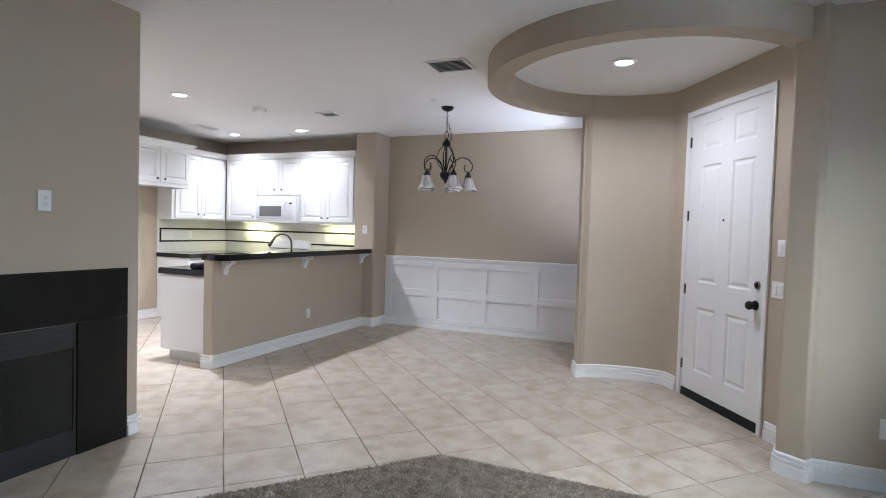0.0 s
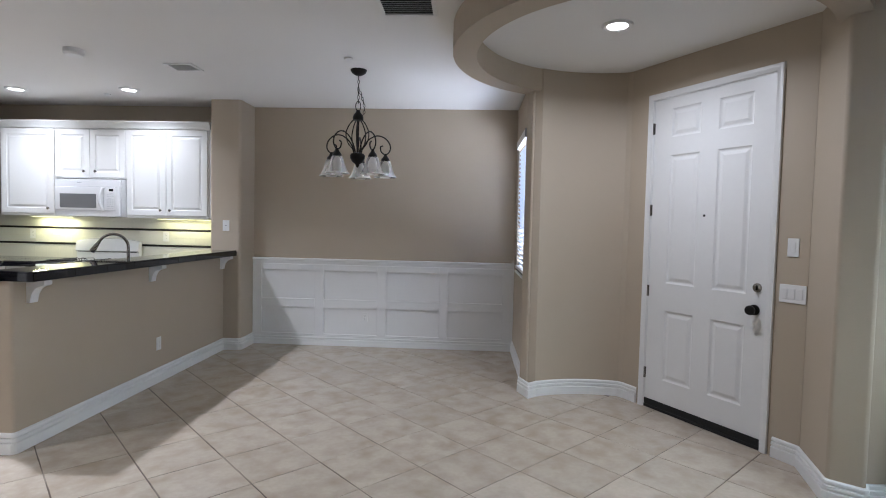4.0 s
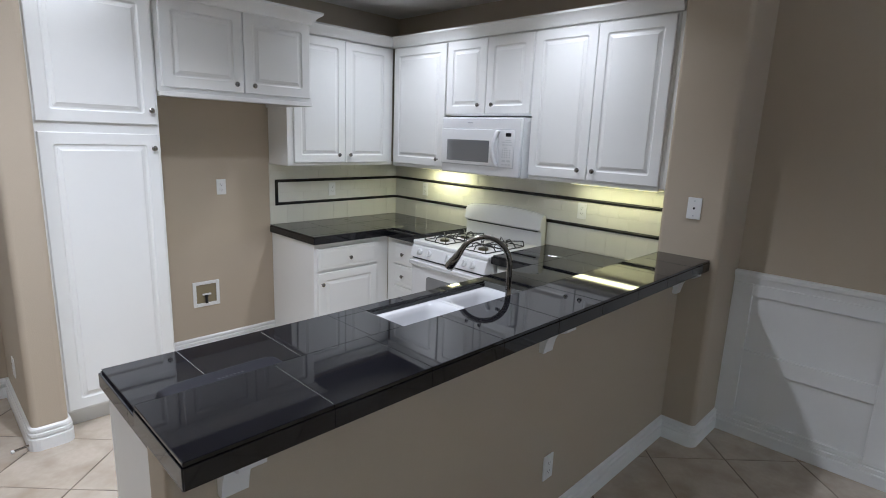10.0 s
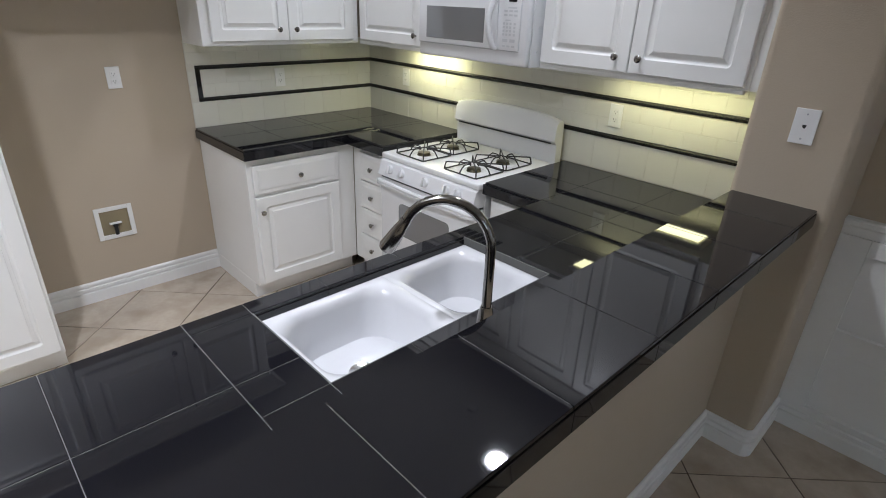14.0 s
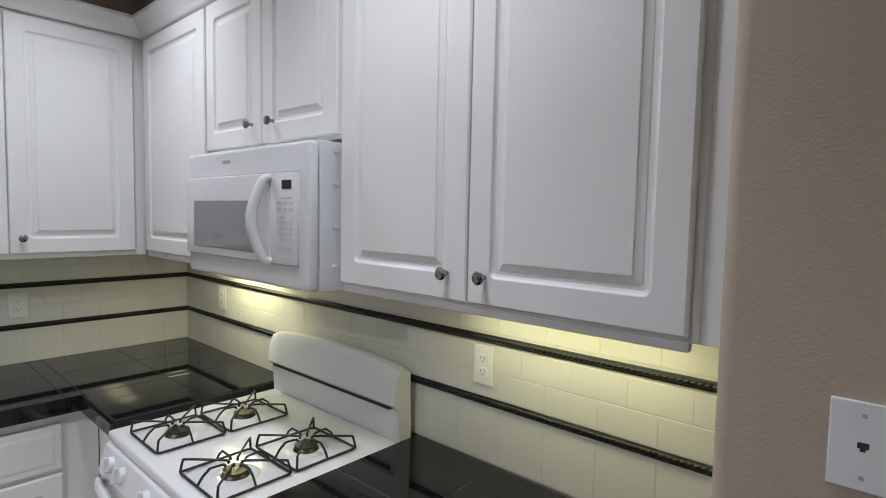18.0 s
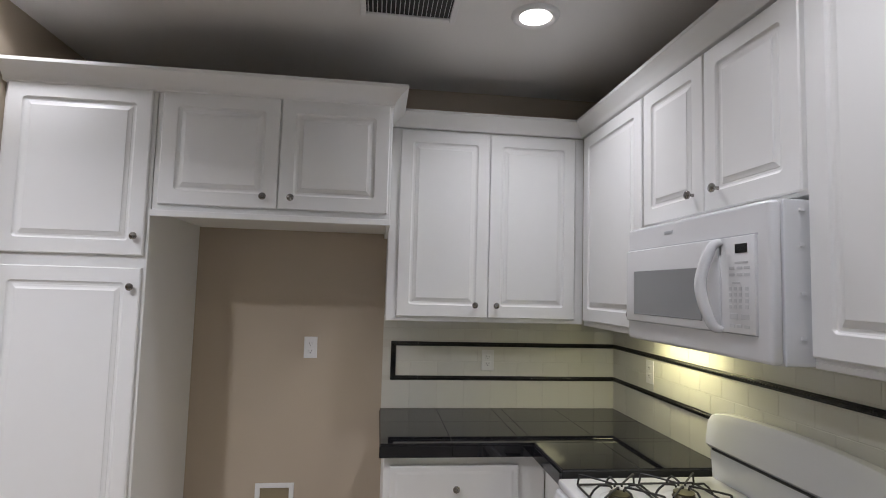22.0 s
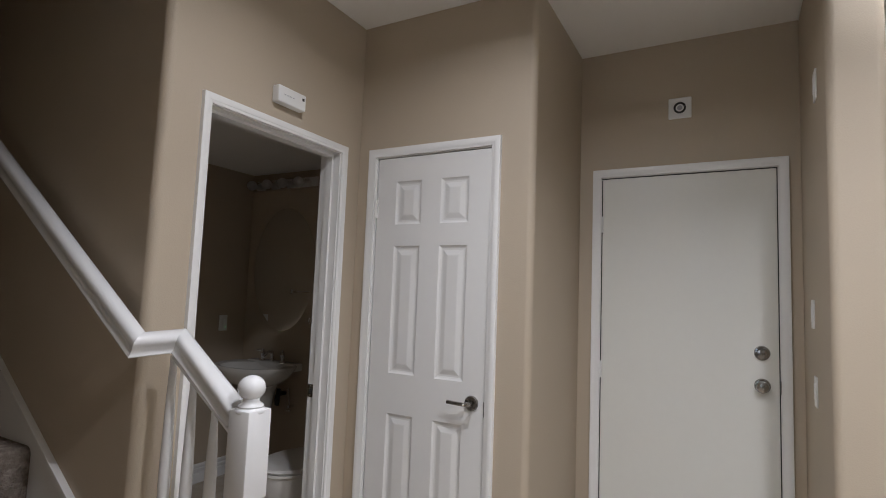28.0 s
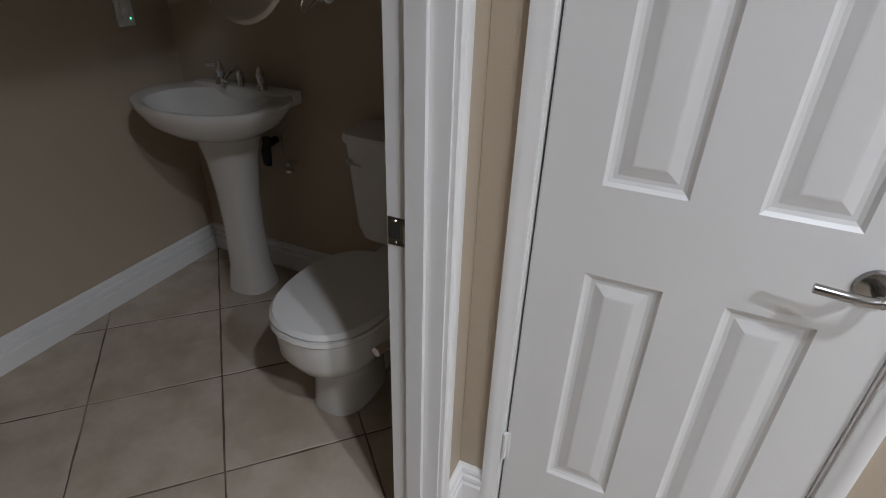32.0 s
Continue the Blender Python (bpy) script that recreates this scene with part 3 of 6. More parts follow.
hinges(gd, m, 0.016, (0.25, 1.02, 1.80))
for z, nm in ((1.015, "knob"), (1.167, "deadbolt")):
    rose(gd, m, 0.768, z, 0.034, M_STEEL, nm + "_rose", -0.004)
    part(nm, moved(lathe(knob_shape(0.028, 0.055) if nm == "knob" else [(0.024, 0), (0.022, 0.02), (0.012, 0.022)], 20), m @ Matrix.Translation((0.768, z, -0.002))), M_STEEL, gd, "brushed nickel", smooth=True)
part("strike_plate", moved(box(0.842, 0.8445, 0.985, 1.045, -0.012, 0.0035, 0.001), m), M_STEEL, gd, "nickel strike plate at the jamb's edge")

# closet door, six narrow panels
cd = thing("door_3", (CLOSET, 2.62, 0), "narrow white six-panel closet door, closed, with lever handle", "door", kind="structure")
m = facing((CLOSET, 2.310, 0), (0, 1))
casing(cd, m, 0.664, 2.073, inset=0.013, k=0.9)
jamb(cd, m, 0.664, 2.073, 0.11)
fl = m @ Matrix.Translation((0.026, 0.012, -0.003))
rows = [(0.196, 0.801), (0.989, 1.601), (1.706, 1.920)]
leaf(cd, fl, 0.617, 2.038, [(x, a, x + 0.147, b) for x in (0.109, 0.363) for a, b in rows], M_CLOSET)
# shade of the gaps round the closet leaf, put in as black strips
part("weatherstrip", moved(joined([box(0.6432, 0.6458, 0.012, 2.053, -0.03, -0.006), box(0.0185, 0.6458, 2.0502, 2.0545, -0.03, -0.006), box(0.0195, 0.0255, 0.012, 2.050, -0.03, -0.012)]), m), M_DARK, cd, "black strips for the shade in the gaps round the leaf")
hinges(cd, m, 0.020, (0.254, 1.80))


def lever(parent, m, x, z):
    rose(parent, m, x, z, 0.033)
    pts = curve([(x, z, 0.005), (x, z, 0.04), (x - 0.012, z, 0.052), (x - 0.05, z + 0.001, 0.054), (x - 0.095, z + 0.002, 0.050)], 6)
    rr = [0.011] * 10 + [0.0085] * (len(pts) - 10)
    part("lever", moved(tube(pts, rr, 10), m), M_STEEL, parent, "brushed nickel lever handle", smooth=True)


lever(cd, fl, 0.558, 0.903)
part("latch", moved(box(0.6425, 0.647, 0.862, 0.928, -0.02, -0.0005), m), M_IRON, cd)

# bathroom doorway, its leaf swung out of sight
bd = thing("doorway_1", (-5.70, HALL, 0), "white cased doorway of the bathroom, standing open", "doorway", kind="structure")
m = Matrix.Translation((-5.302, HALL, 0)) @ Matrix(((-1, 0, 0, 0), (0, 0, 1, 0), (0, 1, 0, 0), (0, 0, 0, 1)))
casing(bd, m, 0.771, 2.073, inset=0.013, k=0.8)
jamb(bd, m, 0.771, 2.073, 0.122, a=-0.078, c=-0.04)
sp = part("strike_plate", moved(joined([box(0.7505, 0.7535, 0.868, 0.928, -0.120, -0.084, 0.001), tube([(0.7515, 0.878, -0.084), (0.7515, 0.918, -0.084)], 0.003, 8)]), m), M_STEEL, bd, "nickel strike plate on the jamb")
part("strike_hole", moved(box(0.7490, 0.7512, 0.884, 0.912, -0.112, -0.094), m), M_SLOT, sp)
for dz in (0.8755, 0.9205):
    part("screw", moved(lathe([(0.003, 0), (0.0022, 0.001)], 10), m @ Matrix.Translation((0.7503, dz, -0.103)) @ pose(0, 0, 0, 0, -90, 0)), M_CHROME, sp)


# windows with blinds
def window(name, x, y0, y1, z0, z1, out, tilt, label, side=1):
    w = thing(name, (x, (y0 + y1) / 2, z0), label, "window", kind="structure")
    part("window_sill", box(min(x - 0.02, out), max(x - 0.02, out), y0, y1, z0 - 0.004, z0 + 0.012, 0.003), M_TRIM, w)
    fr = [box(out - 0.05, out - 0.01, y0, y0 + 0.045, z0, z1), box(out - 0.05, out - 0.01, y1 - 0.045, y1, z0, z1), box(out - 0.05, out - 0.01, y0, y1, z0, z0 + 0.045),
          box(out - 0.05, out - 0.01, y0, y1, z1 - 0.045, z1), box(out - 0.05, out - 0.01, y0, y1, (z0 + z1) / 2 - 0.025, (z0 + z1) / 2 + 0.025)]
    part("window_frame", joined(fr), M_TRIM, w, "white vinyl frame with a meeting rail")
    for a, b in ((z0 + 0.045, (z0 + z1) / 2 - 0.025), ((z0 + z1) / 2 + 0.025, z1 - 0.045)):
        p = part("pane", box(out - 0.032, out - 0.028, y0 + 0.045, y1 - 0.045, a, b), M_PANE, w)
        p.visible_shadow = False
    bl = thing("window_blind", (x, (y0 + y1) / 2, z0), "white horizontal slat blind, lowered, slats half closed", "blind")
    part("valance", box(x - 0.030, x + 0.01, y0 - 0.012, y1 + 0.012, z1 - 0.055, z1 + 0.025, 0.004), M_TRIM, bl)
    part("bottom_rail", box(x - 0.012, x + 0.045, y0 + 0.006, y1 - 0.006, z0 + 0.040, z0 + 0.070, 0.004), M_TRIM, bl)
    # added dark strip that paints the shaded gap between bottom rail and sill
    part("sill_seal", box(x + 0.002, x + 0.03, y0 + 0.003, y1 - 0.003, z0 + 0.0125, z0 + 0.036), M_SLOT, w, "dark strip for the shaded gap along the sill")
    for yy in (y0 - 0.0145, y1 + 0.0125):
        part("end_cap", box(x - 0.031, x + 0.002, yy, yy + 0.002, z1 - 0.056, z1 + 0.026), M_APPL_GREY, bl, "grey end of the valance")
    n = int((z1 - z0 - 0.15) / 0.0445)
    for i in range(n):
        z = z0 + 0.10 + i * 0.0445
        c = math.cos(radians(tilt)) * 0.025
        s = math.sin(radians(tilt)) * 0.025
        pts = [(-c, s), (-c * 0.35, s * 0.35 + 0.002), (c * 0.35, -s * 0.35 + 0.002), (c, -s)]
        b = bmesh.new()
        rows_ = [[b.verts.new((x + 0.017 + px, yy, z + pz + dz)) for px, pz in pts for dz in (0.0012,)] + [b.verts.new((x + 0.017 + px, yy, z + pz - 0.0012)) for px, pz in pts[::-1]] for yy in (y0 + 0.006, y1 - 0.006)]
        for k in range(8):
            b.faces.new((rows_[0][k], rows_[1][k], rows_[1][(k + 1) % 8], rows_[0][(k + 1) % 8]))
        b.faces.new(rows_[0][::-1])
        b.faces.new(rows_[1])
        part("slat", b, M_SLAT, bl)
    for yy in (y0 + 0.15, y1 - 0.15):
        part("cord", tube([(x - 0.012, yy, z0 + 0.07), (x - 0.012, yy, z1 - 0.05)], 0.0012, 5), M_TRIM, bl)
    return bl


window("window_1", DINING, 6.15, 7.0, 0.955, 2.33, DINING + 0.15, 52, "white-framed dining window behind lowered blinds")
window("window_2", 1.585, 0.9, 2.93, 0.925, 2.45, 1.78, -48, "white-framed living room window behind lowered blinds")

# wainscot
ws = thing("wainscot", (-2.27, 7.29, 0), "white panelled wainscot with chair rail in the dining area", "wainscot", kind="structure")
part("backing", box(-3.80, DINING, 7.29, 7.30, 0, 0.96), M_TRIM, ws)
XS = [(-3.80, -3.695), (-3.06, -2.955), (-2.325, -2.222), (-1.597, -1.502), (-0.871, DINING)]
for a, b in XS:
    part("stile", box(a, b, 7.266, 7.29, 0.12, 0.95, 0.0025), M_TRIM, ws)
for (a, b), (c, d) in zip(XS, XS[1:]):
    for z0, z1 in ((0.12, 0.135), (0.445, 0.545), (0.88, 0.95)):
        part("rail", box(b, c, 7.2665, 7.29, z0, z1, 0.0025), M_TRIM, ws)
RAIL = [(0, 0.945), (0.014, 0.945), (0.024, 0.948), (0.025, 0.962), (0.030, 0.972), (0.031, 0.986), (0.043, 0.994), (0.045, 1.012), (0.038, 1.019), (0, 1.019)]
part("chair_rail", sweep([(DINING, 7.30), (-3.80, 7.30)], RAIL), M_TRIM, ws, "white moulded chair rail", smooth=True)


# ceiling fixtures
def can_light(x, y):
    t = thing("recessed_light", (x, y, CEIL), "round white recessed ceiling light, lit", "ceiling light", "recessed ceiling lights")
    b = lathe([(0.100, 0), (0.100, -0.005), (0.094, -0.014), (0.086, -0.017), (0.080, -0.016), (0.066, -0.009), (0.065, 0.0)][::-1], 32, (x, y, CEIL), cap=False)
    bmesh.ops.recalc_face_normals(b, faces=b.faces)
    part("trim_ring", b, M_TRIM, t, smooth=True)
    part("lens", lathe([(0.065, CEIL - 0.0105), (0.063, CEIL - 0.006)], 32, (x, y, 0)), M_LENS, t, "glowing lens")


for cx, cy, power in CANS:
    can_light(cx, cy)


def ceiling_vent(x0, x1, y0, y1, n, along, label, bars=0, dark=M_SLOT, tilt=35):
    t = thing("ceiling_vent", ((x0 + x1) / 2, (y0 + y1) / 2, CEIL), label, "air vent")
    f = 0.025
    part("frame", joined([box(x0, x1, y0, y0 + f, CEIL - 0.010, CEIL, 0.003), box(x0, x1, y1 - f, y1, CEIL - 0.010, CEIL, 0.003),
                          box(x0, x0 + f, y0 + f, y1 - f, CEIL - 0.010, CEIL, 0.003), box(x1 - f, x1, y0 + f, y1 - f, CEIL - 0.010, CEIL, 0.003)]), M_TRIM, t)
    # no duct above: a dark sheet paints the shade seen between the slats
    part("backing", box(x0 + f, x1 - f, y0 + f, y1 - f, CEIL - 0.002, CEIL), dark, t, "dark sheet for the shade between the slats")
    for i in range(n):
        if along == "x":
            y = y0 + f + (y1 - y0 - 2 * f) * (i + 0.5) / n
            b = moved(box(x0 + f, x1 - f, -0.0045, 0.0045, -0.0008, 0.0008), pose(0, y, CEIL - 0.006, tilt, 0, 0))
        else:
            x = x0 + f + (x1 - x0 - 2 * f) * (i + 0.5) / n
            b = moved(box(-0.0033, 0.0033, y0 + f, y1 - f, -0.0008, 0.0008), pose(x, 0, CEIL - 0.006, 0, tilt, 0))
        part("slat", b, M_TRIM, t)
    for i in range(bars):
        x = x0 + f + (x1 - x0 - 2 * f) * (i + 1) / (bars + 1)
        part("bar", box(x - 0.006, x + 0.006, y0 + f, y1 - f, CEIL - 0.011, CEIL - 0.009), M_TRIM, t)


ceiling_vent(-6.13, -5.91, 5.80, 6.20, 19, "x", "white louvred supply vent in the kitchen ceiling", tilt=76)
ceiling_vent(-1.85, -1.50, 4.24, 4.56, 9, "x", "grey louvred supply vent in the living room ceiling")
ceiling_vent(-3.90, -3.65, 5.60, 5.82, 7, "x", "small louvred vent in the ceiling by the bar", tilt=60)
ceiling_vent(-5.00, -4.25, 1.96, 2.30, 14, "x", "wide return air grille in the hall ceiling", bars=4, tilt=-35)


def puck(x, y, r, h, label, cat):
    t = thing("smoke_detector" if r > 0.04 else "fire_sprinkler", (x, y, CEIL), label, cat)
    part("body", lathe([(r * 0.8, CEIL - h), (r, CEIL - h * 0.7), (r, CEIL)], 24, (x, y, 0)), M_PLASTIC, t, smooth=True)


puck(-4.42, 5.26, 0.075, 0.05, "round white smoke detector on the ceiling", "smoke detector")
puck(-2.27, 5.44, 0.035, 0.015, "small white sprinkler cover on the ceiling", "sprinkler")
puck(-5.17, 6.72, 0.035, 0.015, "small white sprinkler cover on the ceiling", "sprinkler")

# ---- kitchen ----
CTR, BAR, CTS = 0.940, 1.112, 0.957
FOIL = [(0.0015, -0.0008), (0.003, -0.0035), (0.0055, -0.0068), (0.010, -0.0088), (0.018, -0.0088), (0.0195, -0.0072), (0.027, -0.0052), (0.034, -0.0024), (0.0355, -0.0004), (0.0375, 0.0)]


def knob(parent, m, x, z):
    return part("knob", moved(lathe([(0.006, 0), (0.005, 0.010), (0.007, 0.014), (0.014, 0.019), (0.0155, 0.025), (0.012, 0.029), (0.004, 0.031)], 18), m @ Matrix.Translation((x, z, 0))), M_STEEL, parent, "round brushed nickel knob", smooth=True)


def front(parent, m, x0, z0, x1, z1, at=None, frame_w=0.056, name="door"):
    """A raised-panel door or drawer front with its knob at local (x, z)."""
    w, h = x1 - x0, z1 - z0
    mm = m @ Matrix.Translation((x0, z0, 0.019))
    b = panelled(w, h, [(frame_w, frame_w, w - frame_w, h - frame_w)], FOIL, 0.018, rc=0.017) if h > 0.24 else panelled(w, h, [(0.018, 0.018, w - 0.018, h - 0.018)], [(0.006, 0.002), (0.012, 0.003)], 0.018)
    d = part(name, moved(b, mm), M_CAB, parent)
    if at:
        knob(d, mm, at[0] - x0, at[1] - z0)
    return d


def cabinet(name, m, w, z0, z1, depth, fronts, label, cat, kick=0.0):
    """A cabinet unit in front of a wall: local x along the wall, y up, z out; its front plane is z = 0."""
    base = m @ Vector((w / 2, z0, -depth / 2))
    t = thing(name, base, label, cat, "white kitchen cabinets")
    part("body", moved(box(0.0005, w - 0.0005, z0 + kick, z1, -depth, 0, 0.002, 1), m), M_CAB, t)
    if z1 > 2:
        # added board, never in view; its dark colour cuts bounce onto the ceiling
        part("top_panel", moved(box(0.01, w - 0.01, z1, z1 + 0.003, -depth + 0.005, -0.02), m), M_DARK_TOP, t, "unseen dark top board, added to darken the ceiling above")
    if kick:
        part("toe_kick", moved(box(0.0005, w - 0.0005, z0, z0 + kick, -depth, -0.06), m), M_CAB, t)
    for f in fronts:
        front(t, m, *f)
    return t


mb = facing((-6.62, 6.985, 0), (1, 0))
cabinet("wall_cabinet", mb, 0.655, 1.465, 2.44, 0.305, [(0.03, 1.48, 0.642, 2.425, (0.585, 1.535))], "white raised-panel corner wall cabinet, closed", "cabinet")
mb = facing((-5.965, 6.985, 0), (1, 0))
cabinet("wall_cabinet", mb, 0.825, 1.88, 2.44, 0.305, [(0.012, 1.895, 0.405, 2.425, (0.352, 1.958)), (0.418, 1.895, 0.813, 2.425, (0.486, 1.958))], "short white wall cabinet above the microwave", "cabinet")
mb = facing((-5.14, 6.985, 0), (1, 0))
cabinet("wall_cabinet", mb, 0.957, 1.465, 2.44, 0.305, [(0.015, 1.48, 0.463, 2.425, (0.412, 1.538)), (0.475, 1.48, 0.937, 2.425, (0.520, 1.538))], "tall white raised-panel wall cabinet beside the column", "cabinet")
part("end_panel", box(-4.183, -4.149, 6.988, 7.295, 1.465, 2.44), M_CAB, bpy.data.objects["wall_cabinet.002"])
ml = facing((-6.64, 5.957, 0), (0, 1))
cabinet("wall_cabinet", ml, 1.028, 1.453, 2.44, 0.295, [(0.055, 1.48, 0.511, 2.425, (0.448, 1.54)), (0.523, 1.48, 0.973, 2.425, (0.558, 1.54))], "white raised-panel wall cabinet over the side counter", "cabinet")
mp = facing((-6.30, 4.955, 0), (0, 1))
cabinet("wall_cabinet", mp, 1.0, 1.915, 2.44, 0.635, [(0.03, 1.945, 0.508, 2.425, (0.457, 1.99)), (0.522, 1.945, 0.985, 2.425, (0.573, 1.99))], "deep white cabinet over the empty refrigerator space", "cabinet")
part("bottom_trim", joined([box(-6.30, -6.276, 4.957, 5.958, 1.888, 1.915, 0.003), box(-6.93, -6.30, 5.940, 5.958, 1.888, 1.915, 0.003)]), M_CAB, bpy.data.objects["wall_cabinet.004"])
mt = facing((-6.30, 4.352, 0), (0, 1))
cabinet("pantry_cabinet", mt, 0.600, 0.0, 2.44, 0.635, [(0.022, 0.125, 0.582, 1.665, (0.555, 1.59)), (0.022, 1.725, 0.582, 2.425, (0.555, 1.80))], "tall white pantry cabinet with two raised-panel doors", "cabinet", 0.10)
mc = facing((-6.305, 5.966, 0), (0, 1))
cabinet("base_cabinet", mc, 0.718, 0.0, 0.897, 0.630, [(0.034, 0.688, 0.588, 0.850, (0.315, 0.762), 0.02, "drawer"), (0.034, 0.118, 0.588, 0.660, (0.060, 0.578))], "white base cabinet with one drawer and one door", "cabinet", 0.10)
md = facing((-6.304, 6.685, 0), (1, 0))
cabinet("drawer_cabinet", md, 0.388, 0.0, 0.897, 0.60, [(0.092, z, 0.368, z + h, (0.222, z + h / 2), 0.02, "drawer") for z, h in ((0.130, 0.168), (0.314, 0.168), (0.498, 0.168), (0.682, 0.168))], "narrow white bank of four drawers", "cabinet", 0.10)
me_ = facing((-5.125, 6.685, 0), (1, 0))
cabinet("base_cabinet", me_, 0.345, 0.0, 0.881, 0.60, [(0.02, 0.12, 0.33, 0.655, None), (0.02, 0.672, 0.33, 0.842, None, 0.02, "drawer")], "small white base cabinet beside the range", "cabinet", 0.10)
pn = thing("peninsula_cabinet", (-4.45, 5.4, 0), "white peninsula base cabinets under the sink counter", "cabinet", "white kitchen cabinets")
part("body", joined([box(-4.765, -4.122, 4.262, 5.22, 0.10, 0.881, 0.002, 1), box(-4.765, -4.122, 6.13, 7.29, 0.10, 0.881, 0.002, 1), box(-4.765, -4.75, 5.22, 6.13, 0.10, 0.881)]), M_CAB, pn)
part("toe_kick", box(-4.70, -4.122, 4.30, 7.29, 0.0, 0.10), M_CAB, pn)
part("end_panel", box(-4.775, -4.122, 4.252, 4.262, 0.105, 0.872, 0.002, 1), M_CAB, pn)

CROWN = [(0, 0), (0.004, 0.004), (0.005, 0.014), (0.012, 0.026), (0.024, 0.046), (0.040, 0.062), (0.046, 0.068), (0.046, 0.082), (0.0, 0.082), (-0.02, 0.082), (-0.02, 0.0)]


def crown(path, z, k=1.0):
    b = sweep(path, [(o * k, z + h) for o, h in CROWN])
    return solid("crown_trim", b, M_CAB, "white crown moulding on top of the wall cabinets", "moulding", "structure", smooth=True)


crown([(-6.935, 5.957), (-6.28, 5.957), (-6.28, 4.352)], 2.425, 1.35)
crown([(-4.166, 6.966), (-6.618, 6.966), (-6.618, 5.965)], 2.44)
part("light_rail", box(-6.62, -5.965, 6.985, 7.003, 1.448, 1.465, 0.002, 1), M_CAB, bpy.data.objects["wall_cabinet"])
part("light_rail", box(-5.14, -4.2, 6.985, 7.003, 1.448, 1.465, 0.002, 1), M_CAB, bpy.data.objects["wall_cabinet.002"])


def undercabinet_light(x0, x1, y):
    t = thing("undercabinet_light", ((x0 + x1) / 2, y, 1.44), "slim under-cabinet lamp glowing yellow-green", "lamp", "under-cabinet lamps")
    part("housing", box(x0 - 0.02, x1 + 0.02, y - 0.068, y + 0.068, 1.44, 1.465, 0.004), M_PLASTIC, t)
    part("tube", box(x0, x1, y - 0.055, y + 0.055, 1.434, 1.44, 0.002), glow_lime, t, "glowing yellow-green diffuser")


glow_lime = glowing("lime_tube", (1.0, 0.94, 0.46), 1.5)
undercabinet_light(-6.37, -5.95, 7.17)
undercabinet_light(-4.86, -4.26, 7.16)

# ---- worktops ----


def granite_tile(parent, x0, x1, y0, y1, top, gap=0.0007, thick=0.011):
    return part("tile", box(x0 + gap, x1 - gap, y0 + gap, y1 - gap, top - thick, top, 0.0014, 1), M_GRANITE, parent)


def worktop(name, rects, label, top, edges, slab, bed=M_GROUT_DK):
    t = thing(name, (rects[0][0], rects[0][2], top - 0.06), label, "worktop")
    part("bed", joined([prism(p, top - 0.058, top - 0.0012) for p in slab]), bed, t, "grout bed")
    for r in rects:
        granite_tile(t, *r, top)
    for x0, x1, y0, y1 in edges:
        part("edge_tile", box(x0, x1, y0, y1, top - 0.060, top - 0.0113, 0.0012, 1), M_GRANITE, t)
    return t


def grid(xs, ys, skip=()):
    return [(a, b, c, d) for a, b in zip(xs, xs[1:]) for c, d in zip(ys, ys[1:]) if b - a > 0.012 and d - c > 0.012 and not any(s[0] <= (a + b) / 2 <= s[1] and s[2] <= (c + d) / 2 <= s[3] for s in skip)]


YB = [4.165] + [4.19 + 0.31 * k for k in range(1, 9)] + [6.93]
worktop("bar_top", grid([-4.13, -3.842], YB), "black polished granite tile breakfast bar top", BAR,
        [(-3.852, -3.840, a + 0.0004, b - 0.0004) for a, b in zip(YB, YB[1:])] + [(-4.13, -3.842, 4.163, 4.175), (-4.132, -4.12, 4.165, 6.93)],
        [[(-4.122, 4.172), (-3.85, 4.172), (-3.85, 6.92), (-4.122, 6.92)]])
SINK = (-4.735, -4.350, 5.262, 6.09)
YL = [4.245, 4.477, 4.787, 5.097, 5.262, 5.50, 5.79, 6.09, 6.337, 6.647, 6.957, 7.285]
rects = grid([-4.80, -4.735, -4.48, -4.35, -4.133], YL[3:8], [SINK]) + grid([-4.80, -4.48, -4.17, -4.133], YL[:4]) + grid([-4.80, -4.48, -4.168], YL[7:]) + grid([-5.128, -4.80], [6.635, 6.957, 7.285])
worktop("sink_counter", rects, "black polished granite tile counter round the white sink", CTR,
        [(-4.812, -4.80, a, b) for a, b in zip(YL[:10], YL[1:10])] + [(-4.80, -4.49, 4.236, 4.248), (-4.49, -4.135, 4.236, 4.248), (-5.128, -4.81, 6.625, 6.637), (-5.138, -5.128, 6.63, 7.28)] + [(x, x + 0.004, a, b) for x in (SINK[0] - 0.001, SINK[1] - 0.003) for a, b in zip(YL[4:7], YL[5:8])] + [(SINK[0] + 0.003, SINK[1] - 0.003, y, y + 0.004) for y in (SINK[2] - 0.001, SINK[3] - 0.003)],
        [[(-4.798, 4.25), (-4.135, 4.25), (-4.135, 5.265), (-4.798, 5.265)], [(-4.798, 6.085), (-4.168, 6.085), (-4.168, 7.29), (-5.126, 7.29), (-5.126, 6.64), (-4.798, 6.64)],
         [(-4.798, 5.265), (-4.737, 5.265), (-4.737, 6.085), (-4.798, 6.085)], [(-4.352, 5.265), (-4.135, 5.265), (-4.135, 6.085), (-4.352, 6.085)]])
XL, YS = [-6.93, -6.63, -6.32, -6.262], [5.95, 6.26, 6.57, 6.625]
rects = grid(XL, YS) + grid([-6.93, -6.63, -6.32, -6.262, -5.912], [6.625, 6.93, 7.285])
